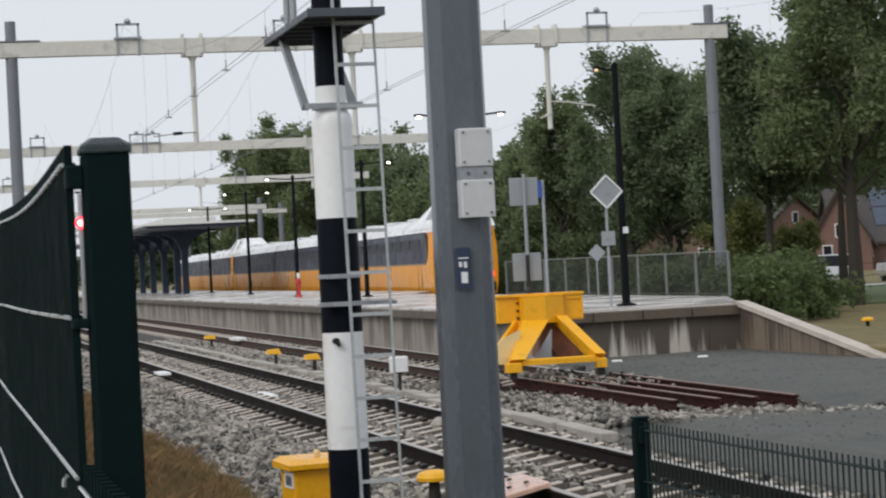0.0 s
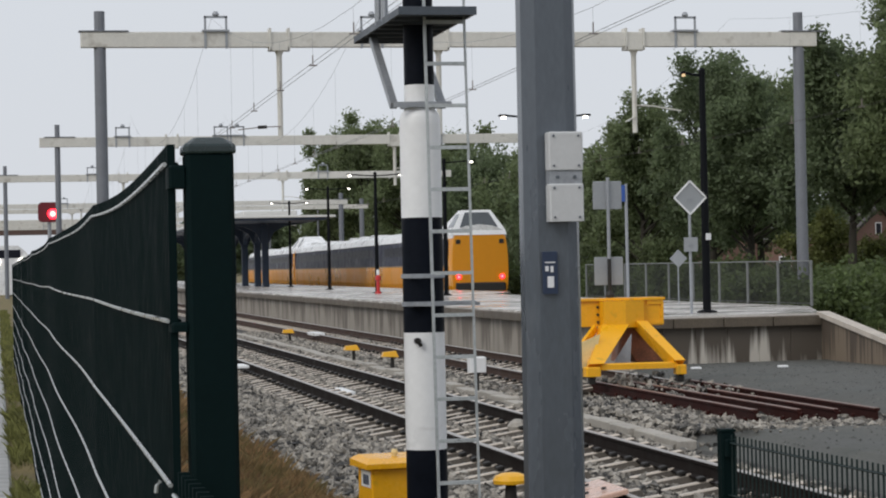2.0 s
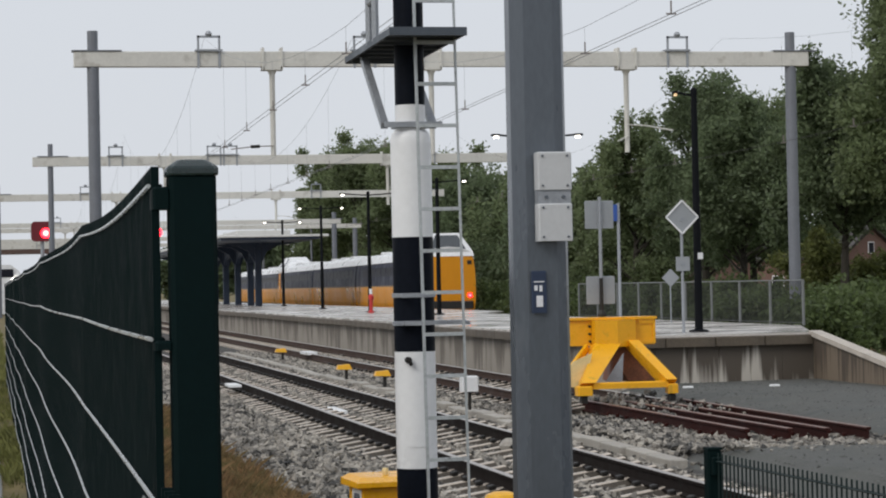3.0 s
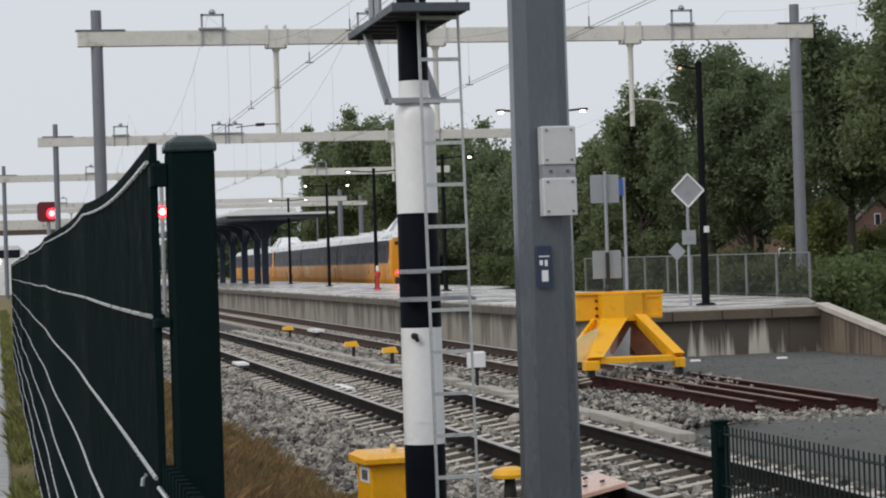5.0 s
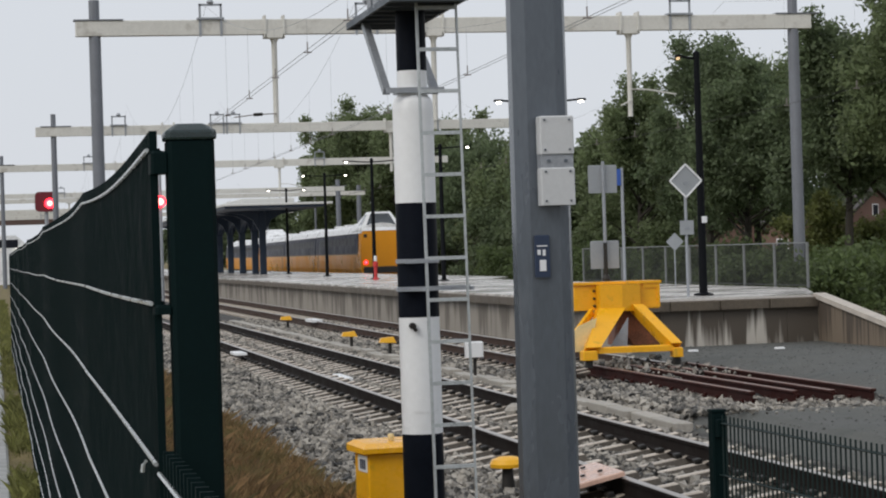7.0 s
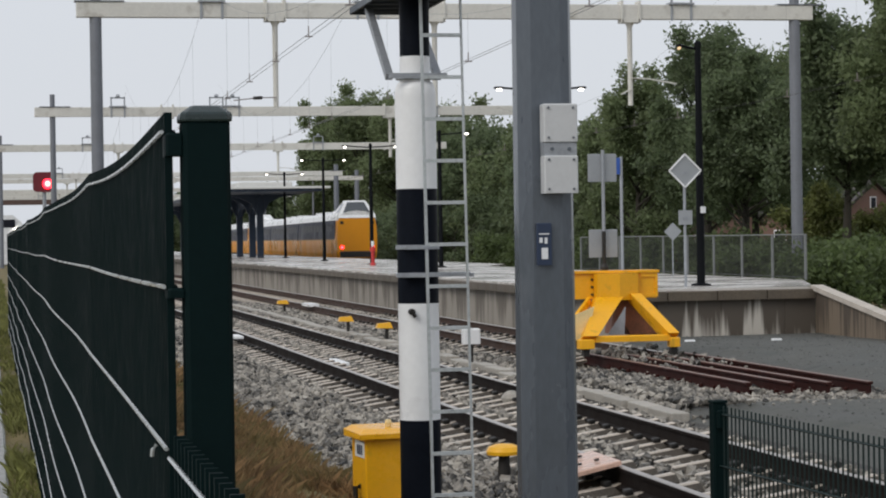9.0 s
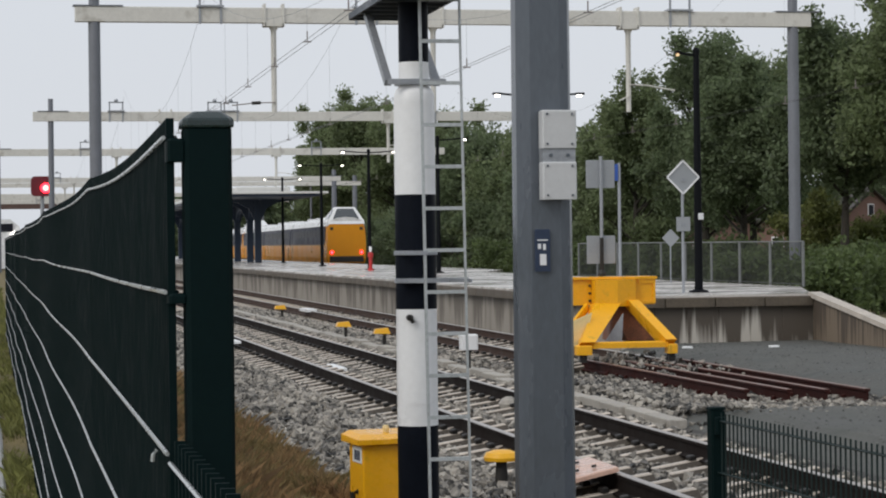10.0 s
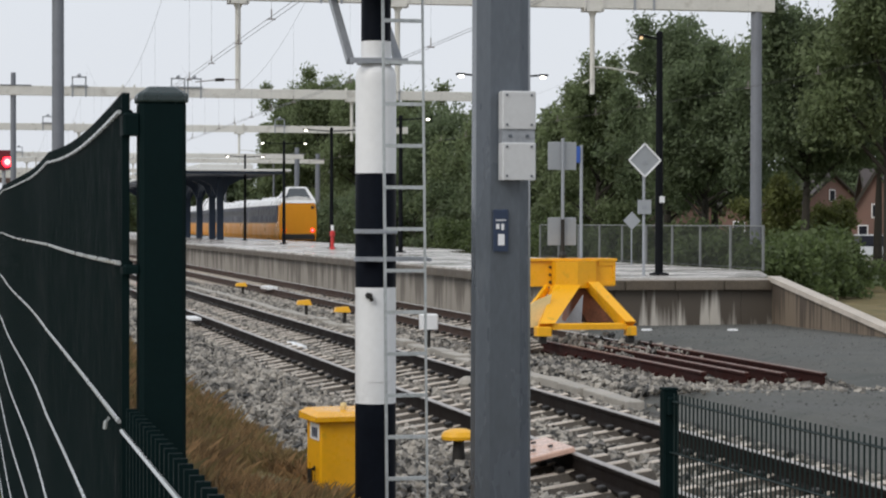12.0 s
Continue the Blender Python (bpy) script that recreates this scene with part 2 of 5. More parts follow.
M = dict(
    grass=mat("dry_grass", (0.17, 0.13, 0.05), 0.9, var=0.5, scale=1.2, fine=30, bump=0.02, dirt=(0.07, 0.075, 0.02), dirt_amount=0.5),
    lawn=mat("lawn_grass", (0.085, 0.12, 0.04), 0.9, var=0.4, scale=0.5, fine=12, bump=0.02, dirt=(0.17, 0.16, 0.06), dirt_amount=0.3),
    # bed darker than its stones: shade in the gaps put into the colour
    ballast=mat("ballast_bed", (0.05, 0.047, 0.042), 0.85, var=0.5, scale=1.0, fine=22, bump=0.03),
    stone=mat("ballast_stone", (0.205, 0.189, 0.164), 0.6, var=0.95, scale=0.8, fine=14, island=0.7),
    gravel=mat("wet_fine_gravel", (0.078, 0.079, 0.071), 0.75, var=0.4, scale=0.6, fine=30, bump=0.012, dirt=(0.06, 0.066, 0.06), dirt_amount=0.4),
    path=mat("wet_paving", (0.3, 0.3, 0.29), 0.4, var=0.25, scale=2, fine=40, bump=0.003, objrand=0.3),
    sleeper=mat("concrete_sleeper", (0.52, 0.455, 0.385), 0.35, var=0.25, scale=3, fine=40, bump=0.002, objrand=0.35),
    # same concrete, darkened: shade on the sleeper sides painted in
    sleeperside=mat("shaded_sleeper_side", (0.085, 0.073, 0.06), 0.8, var=0.4, scale=4, fine=40, bump=0.003, objrand=0.3),
    rail=mat("rail_rust_brown", (0.015, 0.011, 0.0095), 0.75, 0.0, var=0.3, scale=2, fine=40, spec=0.12),
    railtop=mat("rail_running_surface", (0.44, 0.41, 0.385), 0.4, 0.7, var=0.1, scale=3, fine=60),
    rusty=mat("rusted_rail_red", (0.03, 0.008, 0.0065), 0.75, 0.0, var=0.3, scale=2, fine=30, spec=0.15),
    rustytop=mat("rusted_rail_top", (0.2, 0.12, 0.1), 0.45, 0.2, var=0.2, scale=2, fine=30),
    fixing=mat("fastening_black", (0.02, 0.018, 0.016), 0.6, 0.2),
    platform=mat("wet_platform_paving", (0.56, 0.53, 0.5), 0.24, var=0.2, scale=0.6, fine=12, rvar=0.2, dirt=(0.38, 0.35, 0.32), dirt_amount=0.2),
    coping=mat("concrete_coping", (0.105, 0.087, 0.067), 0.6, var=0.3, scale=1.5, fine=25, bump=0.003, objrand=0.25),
    pwall=drip_shade_mat("stained_shaded_platform_wall", (0.32, 0.29, 0.25), (0.15, 0.13, 0.108), ((3.5, 0.55, 0.1), (0.8, 0.95, 0.35), (9.0, 0.2, 0.08)), 0.2),
    endwall=drip_shade_mat("streaked_shaded_end_wall", (0.5, 0.47, 0.42), (0.085, 0.07, 0.055), ((5.5, 0.6, 0.04), (1.25, 1.0, 0.16), (14.0, 0.25, 0.02)), 0.3),
    endcap=mat("brown_end_coping", (0.1, 0.08, 0.058), 0.65, var=0.4, scale=1.5, fine=25, bump=0.003, objrand=0.2, dirt=(0.15, 0.125, 0.095), dirt_amount=0.15),
    paleleaf=mat("pale_bush_leaf", (0.17, 0.19, 0.06), 0.6, var=0.4, scale=0.6, fine=3, island=0.5, thin=0.5),
    rampwall=drip_shade_mat("brown_ramp_wall", (0.19, 0.15, 0.11), (0.085, 0.067, 0.052)),
    duct=mat("concrete_trough", (0.36, 0.335, 0.295), 0.6, var=0.2, scale=2, fine=30, bump=0.003, objrand=0.3),
    white=mat("white_mast_paint", (0.8, 0.81, 0.82), 0.35, var=0.05, scale=2, fine=20),
    black=mat("black_mast_paint", (0.006, 0.008, 0.013), 0.5, var=0.3, scale=3, fine=30, spec=0.06),
    galv=mat("galvanised_steel", (0.33, 0.35, 0.38), 0.5, 0.35, var=0.18, scale=5, fine=40),
    ladder=mat("wet_galvanised_ladder", (0.46, 0.49, 0.5), 0.4, 0.3, var=0.2, scale=5, fine=40),
    mast=mat("grey_mast_paint", (0.1, 0.116, 0.138), 0.3, 0.15, var=0.15, scale=2.5, fine=40, stretch=(1, 1, 0.3), dirt=(0.16, 0.175, 0.2), dirt_amount=0.15),
    portal=mat("portal_cream_paint", (0.62, 0.61, 0.57), 0.55, var=0.1, scale=1, fine=15, dirt=(0.42, 0.4, 0.36), dirt_amount=0.1),
    ppost=mat("portal_post_grey", (0.17, 0.182, 0.207), 0.5, 0.1, var=0.15, scale=2, fine=30),
    boxgrey=mat("light_grey_enclosure", (0.55, 0.56, 0.57), 0.4, var=0.06, scale=4, fine=40),
    plate=mat("dark_blue_plate", (0.02, 0.035, 0.075), 0.4, var=0.1),
    ink=mat("white_marking", (0.75, 0.76, 0.78), 0.5, var=0.05),
    green=mat("dark_green_coating", (0.0032, 0.0105, 0.011), 0.6, var=0.15, scale=12, fine=150, bump=0.0006, spec=0.055),
    # pale grey stands in for sky reflected along the wet wires
    wire=mat("sky_lit_fence_wire", (0.42, 0.44, 0.44), 0.3, 0.4, var=0.15, scale=6, fine=80),
    yellow=mat("signal_yellow_paint", (0.87, 0.425, 0.008), 0.35, var=0.08, scale=2.5, fine=30, dirt=(0.62, 0.33, 0.02), dirt_amount=0.0),
    cream=mat("pale_buffer_panel", (0.75, 0.6, 0.3), 0.5, var=0.15, scale=3, fine=30),
    bufin=mat("rust_red_block", (0.24, 0.085, 0.04), 0.6, var=0.5, scale=5, fine=30),
    bridge=mat("weathered_bridge_brown", (0.1, 0.062, 0.052), 0.7, var=0.3, scale=0.5, fine=5),
    capy=mat("yellow_cap", (0.82, 0.42, 0.01), 0.4, var=0.1),
    pink=mat("wet_orange_board", (0.62, 0.4, 0.31), 0.25, var=0.15, scale=6, fine=40),
    cable=mat("overhead_wire", (0.3, 0.31, 0.33), 0.5, 0.3),
    insul=mat("insulator", (0.2, 0.17, 0.16), 0.4),
    lampblack=mat("lamp_post_black", (0.007, 0.008, 0.01), 0.6, var=0.2, spec=0.08),
    lampon=mat("lamp_glow", (1, 1, 1), 0.5, emit=(1, 0.93, 0.82), power=6),
    lampwarm=mat("lamp_glow_warm", (1, 0.8, 0.5), 0.5, emit=(1, 0.6, 0.3), power=0.7),
    red=mat("red_lamp", (0.8, 0.02, 0.03), 0.4, emit=(1, 0.015, 0.03), power=7),
    redcore=mat("red_lamp_core", (1, 0.5, 0.5), 0.4, emit=(1, 0.2, 0.16), power=5),
    # faint emission paints the lamp's red light onto the housing
    redhood=mat("red_glow_hood", (0.07, 0.008, 0.014), 0.5, emit=(0.8, 0.01, 0.04), power=0.05),
    orange=mat("train_yellow", (0.75, 0.3, 0.01), 0.35, var=0.05, scale=0.3, fine=2, dirt=(0.55, 0.23, 0.02), dirt_amount=0.0),
    blue=mat("train_blue", (0.02, 0.024, 0.045), 0.5, var=0.2, scale=1, fine=12),
    glass=mat("dark_window_glass", (0.014, 0.015, 0.022), 0.35, var=0.1, rvar=0.03, spec=0.12),
    cabglass=mat("rain_wet_cab_glass", (0.075, 0.085, 0.095), 0.15, var=0.1, rvar=0.05, spec=0.6),
    roof=mat("wet_train_roof", (0.74, 0.75, 0.76), 0.35, var=0.25, scale=1, fine=8, dirt=(0.45, 0.45, 0.46), dirt_amount=0.2),
    cabwhite=mat("wet_white_cab", (0.8, 0.81, 0.82), 0.25, var=0.06, scale=1, fine=8),
    waist=mat("train_waist_line", (0.3, 0.2, 0.1), 0.5),
    under=mat("train_underframe", (0.025, 0.023, 0.022), 0.7),
    canopy=mat("canopy_blue_steel", (0.014, 0.028, 0.055), 0.5, var=0.15),
    canopytop=mat("canopy_pale_roof", (0.6, 0.6, 0.58), 0.5, var=0.1),
    signback=mat("bare_aluminium_sign", (0.34, 0.36, 0.38), 0.45, 0.3, var=0.08),
    signblue=mat("blue_sign", (0.03, 0.09, 0.35), 0.4),
    railing=mat("railing_steel", (0.19, 0.2, 0.2), 0.5, 0.3),
    mesh=mat("railing_infill", (0.045, 0.048, 0.045), 0.5, 0.3, var=0.1),
    bark=mat("bark", (0.034, 0.029, 0.022), 0.9, var=0.4, scale=3, fine=25, bump=0.01, stretch=(1, 1, 0.3)),
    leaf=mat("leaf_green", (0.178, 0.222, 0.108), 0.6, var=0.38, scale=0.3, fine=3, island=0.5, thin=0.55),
    leafdark=mat("leaf_dark", (0.145, 0.188, 0.098), 0.6, var=0.38, scale=0.3, fine=3, island=0.5, thin=0.55),
    bush=mat("bush_leaf", (0.11, 0.15, 0.055), 0.6, var=0.4, scale=0.6, fine=3, island=0.5, thin=0.5),
    blade=mat("grass_blade", (0.25, 0.155, 0.075), 0.8, var=0.5, scale=0.9, fine=5, island=0.6, dirt=(0.15, 0.145, 0.055), dirt_amount=0.55, thin=0.3),
    verge=mat("verge_grass", (0.16, 0.165, 0.05), 0.8, var=0.5, scale=0.9, fine=5, island=0.6, thin=0.3),
    pebble=mat("yard_pebble", (0.095, 0.098, 0.092), 0.7, var=0.5, scale=0.8, fine=14, island=0.7),
    stubrail=mat("stub_rail_brown", (0.06, 0.038, 0.03), 0.75, var=0.3, scale=2, fine=40, spec=0.2),
    deckgrey=mat("deck_grey_steel", (0.075, 0.09, 0.11), 0.5, 0.2, var=0.15, scale=3, fine=30),
    rampcap=mat("ramp_coping_concrete", (0.5, 0.45, 0.39), 0.6, var=0.3, scale=2, fine=30, bump=0.003),
    fencegreen=mat("fence_green_coating", (0.008, 0.02, 0.0195), 0.5, var=0.2, scale=10, fine=80, spec=0.3),
    capgreen=mat("wet_green_cap", (0.01, 0.024, 0.025), 0.3, var=0.2, scale=15, fine=120, spec=0.6),
    brick=mat("house_brick", (0.17, 0.1, 0.08), 0.8, var=0.25, scale=0.8, fine=12),
    tile=mat("roof_tile", (0.06, 0.05, 0.048), 0.6, var=0.3, scale=0.6, fine=9),
    solar=mat("solar_panel", (0.06, 0.075, 0.11), 0.2, var=0.1),
    carpaint=mat("silver_car_paint", (0.6, 0.62, 0.65), 0.3, 0.3, var=0.05),
    hydrant=mat("red_post_paint", (0.5, 0.03, 0.03), 0.45),
)


# ---- mesh tools ----
class Shape:
    """Collects vertices and faces in metres; parts are linked from it."""

    def __init__(self):
        self.v, self.f = [], []

    def add(self, verts, faces):
        k = len(self.v)
        self.v += [tuple(p) for p in verts]
        self.f += [tuple(i + k for i in f) for f in faces]
        return self

    def box(self, x0, x1, y0, y1, z0, z1, c=0.0):
        """A block; c chamfers its upright edges and its top rim."""
        if c <= 0:
            return self.add([(x0, y0, z0), (x1, y0, z0), (x1, y1, z0), (x0, y1, z0), (x0, y0, z1), (x1, y0, z1), (x1, y1, z1), (x0, y1, z1)],
                            [(3, 2, 1, 0), (4, 5, 6, 7), (0, 1, 5, 4), (1, 2, 6, 5), (2, 3, 7, 6), (3, 0, 4, 7)])

        def ring(e, z):
            return [(x0 + e + c, y0 + e, z), (x1 - e - c, y0 + e, z), (x1 - e, y0 + e + c, z), (x1 - e, y1 - e - c, z),
                    (x1 - e - c, y1 - e, z), (x0 + e + c, y1 - e, z), (x0 + e, y1 - e - c, z), (x0 + e, y0 + e + c, z)]
        return self.loft([ring(0, z0), ring(0, z1 - c), ring(c * 0.8, z1)])

    def loft(self, rings, caps=True, closed=True):
        n = len(rings[0])
        faces = []
        for i in range(len(rings) - 1):
            for j in range(n if closed else n - 1):
                a, b = i * n + j, i * n + (j + 1) % n
                faces.append((a, b, b + n, a + n))
        if caps:
            faces.append(tuple(reversed(range(n))))
            faces.append(tuple(range((len(rings) - 1) * n, len(rings) * n)))
        return self.add([p for r in rings for p in r], faces)

    def turned(self, prof, n=16, at=(0, 0), turn=0.0):
        """Rings (radius, z) round an upright axis."""
        return self.loft([[(at[0] + r * math.cos(turn + 2 * math.pi * k / n), at[1] + r * math.sin(turn + 2 * math.pi * k / n), z)
                           for k in range(n)] for r, z in prof])

    def tube(self, pts, r, n=6, r1=None):
        pts = [Vector(p) for p in pts]
        rings = []
        for i, p in enumerate(pts):
            d = (pts[min(i + 1, len(pts) - 1)] - pts[max(i - 1, 0)]).normalized()
            a = d.cross(Vector((0, 0, 1)) if abs(d.z) < 0.9 else Vector((1, 0, 0))).normalized()
            b = d.cross(a)
            rr = r if r1 is None else r + (r1 - r) * i / (len(pts) - 1)
            rings.append([p + rr * (a * math.cos(2 * math.pi * k / n) + b * math.sin(2 * math.pi * k / n)) for k in range(n)])
        return self.loft([list(reversed(q)) for q in rings])

    def bar(self, p, q, w, h):
        """A straight flat bar from p to q, w wide across the level, h deep."""
        p, q = Vector(p), Vector(q)
        d = (q - p).normalized()
        a = d.cross(Vector((0, 0, 1)) if abs(d.z) < 0.98 else Vector((0, 1, 0))).normalized()
        b = a.cross(d)
        ring = lambda o: [o - a * w / 2 - b * h / 2, o + a * w / 2 - b * h / 2, o + a * w / 2 + b * h / 2, o - a * w / 2 + b * h / 2]
        return self.loft([ring(p), ring(q)])

    def prism(self, outline, axis, lo, hi):
        """An outline of pairs pushed along an axis (0, 1 or 2) from lo to hi."""
        put = {0: lambda a, b, c: (c, a, b), 1: lambda a, b, c: (a, c, b), 2: lambda a, b, c: (a, b, c)}[axis]
        return self.loft([[put(a, b, lo) for a, b in outline], [put(a, b, hi) for a, b in outline]])

    def mesh(self, name, material, smooth=False):
        me = bpy.data.meshes.new(name)
        me.from_pydata(self.v, [], self.f)
        bm = bmesh.new()
        bm.from_mesh(me)
        bmesh.ops.recalc_face_normals(bm, faces=bm.faces)
        bm.to_mesh(me)
        bm.free()
        me.materials.append(material)
        if smooth:
            me.shade_smooth()
            me.set_sharp_from_angle(angle=radians(35))
        return me


def thing(name, label, category, at=(0, 0, 0), group="", kind=""):
    ob = new(name)
    ob.empty_display_size = 0.2
    ob.location = at
    return tagged(ob, label, category, group, kind)


def part(name, shape, material, parent, label="", smooth=False, kind=""):
    ob = new(name, shape.mesh(name, material, smooth))
    ob.parent = parent
    return tagged(ob, label, kind=kind)


def solo(name, shape, material, label, category, at=(0, 0, 0), group="", kind="", smooth=False):
    ob = new(name, shape.mesh(name, material, smooth))
    ob.location = at
    return tagged(ob, label, category, group, kind)


def piece(name, me, parent, at, rz=0.0):
    """One of many alike pieces that share a mesh."""
    ob = new(name, me)
    ob.parent = parent
    ob.location = at
    ob.rotation_euler = (0, 0, rz)
    return ob


def S():
    return Shape()


# ---- ground ----
def ground_height(x, y):
    """Bank beside the fence, falling to the track bed; level land elsewhere."""
    if x < 0.6:
        return 0.5
    if x < 2.6:
        return 0.5 + (x - 0.6) / 2.0 * (-0.08 - 0.5)
    if x < 7.6:
        return -0.4
    if x < 20:
        return -0.25
    return -0.1


def build_ground():
    xs = [-3000, -400, -60, -10, -3, -1, 0, 0.3, 0.6] + [0.7 + 0.1 * i for i in range(20)] + [3, 4, 6, 7.5, 9, 12, 15, 18, 20.5, 24, 30, 45, 80, 150, 400, 3000]
    ys = [-1500, -100, -20, -5] + [0.5 * i for i in range(0, 90)] + [50, 60, 80, 110, 150, 200, 300, 600, 1500, 4000]
    verts = []
    for y in ys:
        for x in xs:
            z = ground_height(x, y)
            if 0.5 < x < 2.8:
                z += 0.05 * noise.noise((x * 2, y * 1.2, 3)) + 0.02 * noise.noise((x * 7, y * 6, 1))
            verts.append((x, y, z))
    n = len(xs)
    faces = [(j * n + i, j * n + i + 1, (j + 1) * n + i + 1, (j + 1) * n + i) for j in range(len(ys) - 1) for i in range(n - 1)]
    solo("ground", S().add(verts, faces), M["grass"], "dry brown and green grass bank beside the railway", "ground", kind="structure", smooth=True)


build_ground()


# ---- ballast bed ----
def bed_height(x, y):
    """Shoulder, level crib between the sleepers, slight hollow between the tracks."""
    if x < 3.4:
        return -0.33 + (x - 2.4) * 0.1
    if abs(x - 5.75) < 1.2 or abs(x - 9.75) < 1.2:
        return -0.275
    return -0.235


def build_ballast():
    s = S()
    xs = [2.3, 2.6, 3.0, 3.4, 4.4, 4.7, 5.0, 6.5, 6.8, 7.1, 7.4, 8.4, 8.7, 10, 10.8, 11.1, 11.55]
    ys = list(range(6, 60, 2)) + list(range(60, 262, 8))
    n = len(xs)
    s.add([(x, y, bed_height(x, y)) for y in ys for x in xs],
          [(j * n + i, j * n + i + 1, (j + 1) * n + i + 1, (j + 1) * n + i) for j in range(len(ys) - 1) for i in range(n - 1)])
    bed = solo("ballast_bed", s, M["ballast"], "crushed stone track bed, darkened for the shade between stones", "ballast", kind="structure")
    rng = np.random.default_rng(5)
    base = np.array([(1, 0, 0), (0.2, 0.9, 0.1), (-0.9, 0.3, 0), (-0.3, -0.9, 0.1), (0.1, 0.1, 0.85), (0.2, -0.1, -0.7)])
    tri = np.array([(0, 1, 4), (1, 2, 4), (2, 3, 4), (3, 0, 4), (1, 0, 5), (2, 1, 5), (3, 2, 5), (0, 3, 5)])
    # stones lie thickest where the line passes nearest
    count = 90000
    y = 11 + 62 * rng.random(count) ** 1.9
    x = 2.45 + rng.random(count) * 8.7
    keep = ~((x > 7.6) & (rng.random(count) > (y - 23.6) / 2.2)) & ~((y < 33) & (x > 11.1 + 0.5 * rng.random(count) ** 3))
    keep &= np.abs(x - 7.58) > 0.12 + 0.06 * rng.random(count)
    keep &= ~((x > 2.4) & (x < 3.0) & (rng.random(count) > 0.6 + (x - 2.4)))
    # heap over the buried ends of the weighted rails
    heap = 900
    x = np.concatenate((x[keep], 9.5 + 1.45 * rng.random(heap)))
    y = np.concatenate((y[keep], 30.4 + 6.6 * rng.random(heap)))
    count = len(x)
    size = (0.024 + 0.042 * rng.random(count) ** 2) * (1 + 0.011 * (y - 11))
    z = np.where(x < 3.4, -0.33 + (x - 2.4) * 0.1, -0.235) + 0.03 * rng.random(count)
    z -= np.where((np.abs(x - 5.75) < 1.25) | ((np.abs(x - 9.75) < 1.25) & (y > 34)), 0.034, 0.0)
    z += np.where((y < 33) & (x > 8.0), 0.045, 0.0)
    z = np.where((y < 25.6) & (x > 7.9), -0.05 - 0.16 * np.clip((y - 24.4) / 1.4, 0, 1), z)
    z += 0.05 * np.exp(-((x - 8.15) / 0.35) ** 2)
    z[-heap:] = -0.2 + 0.2 * rng.random(heap) * np.clip((y[-heap:] - 30.2) / 1.6, 0, 1)
    ang = rng.random((count, 3)) * 6.28
    pts = base[None] * (0.75 + 0.5 * rng.random((count, 6, 3)))
    for a, (i, j) in enumerate(((0, 1), (1, 2), (0, 2))):
        c, q = np.cos(ang[:, a])[:, None], np.sin(ang[:, a])[:, None]
        pi, pj = pts[:, :, i].copy(), pts[:, :, j].copy()
        pts[:, :, i], pts[:, :, j] = c * pi - q * pj, q * pi + c * pj
    pts = pts * size[:, None, None] + np.stack((x, y, z), 1)[:, None, :]
    faces = (tri[None] + 6 * np.arange(count)[:, None, None]).reshape(-1, 3)
    me = bpy.data.meshes.new("ballast_stones")
    me.from_pydata(pts.reshape(-1, 3).tolist(), [], faces.tolist())
    me.materials.append(M["stone"])
    ob = new("ballast_stones", me)
    tagged(ob, "loose grey and beige crushed ballast stones", "ballast", kind="stuff")


build_ballast()

# fine gravel yard round the end of the stub track
yard = S()
yx = [7.5, 7.7, 8.0, 8.4, 9.0, 9.6, 10.2, 10.8, 11.2, 12, 13, 14, 15.36]
yy = list(range(2, 24, 2)) + [24 + 0.4 * i for i in range(42)]


def yard_height(x, y):
    """Level gravel, worn down to the stones along the rails."""
    edge = min((x - 7.5) / 0.9, 1.0)
    if y > 24.6:
        edge = min(edge, max(0.0, (x - 10.75 - 0.25 * math.sin(y * 1.3)) / 0.9)) if y > 26 else min(edge, max((26 - y) / 1.4, min(1.0, max(0, (x - 10.6) / 0.9))))
    return -0.3 + 0.26 * max(0.0, min(1.0, edge)) + 0.012 * noise.noise((x, y, 0))


yard.add([(x, y, yard_height(x, y)) for y in yy for x in yx], [(j * len(yx) + i, j * len(yx) + i + 1, (j + 1) * len(yx) + i + 1, (j + 1) * len(yx) + i) for j in range(len(yy) - 1) for i in range(len(yx) - 1)])
def build_pebbles():
    """Loose pebbles over the fine gravel."""
    rng = np.random.default_rng(9)
    s = S()
    for x, y in zip(8 + 7.2 * rng.random(7000), 20 + 20.4 * rng.random(7000)):
        z = yard_height(x, y)
        if z < -0.1:
            continue
        r = 0.008 + 0.02 * rng.random() ** 3
        s.add([(x - r, y, z), (x, y - r, z), (x + r, y, z), (x, y + r, z), (x, y, z + r * 0.9)], [(0, 1, 4), (1, 2, 4), (2, 3, 4), (3, 0, 4)])
    tagged(new("loose_pebbles", s.mesh("loose_pebbles", M["pebble"])), "small pebbles scattered over the gravel yard", "pebbles", kind="stuff")


build_pebbles()
solo("gravel_yard", yard, M["gravel"], "dark wet fine gravel yard behind the buffer stop", "gravel", kind="structure")

# paved footpath on the camera's side of the fence
walkway = thing("pavement", "wet grey paving of the footpath beside the fence", "pavement", kind="structure")
part("path_bed", S().box(-2.5, 0.085, -3, 190, 0.3, 0.505), M["path"], walkway)
slab = S().box(-0.145, 0.145, -0.145, 0.145, 0, 0.012, 0.004).mesh("paving_slab", M["path"])
for j in range(120):
    piece("paving_slab", slab, walkway, (-0.07, 3.0 + 0.3 * j, 0.508))
    piece("paving_slab", slab, walkway, (-0.37, 3.15 + 0.3 * j, 0.508))


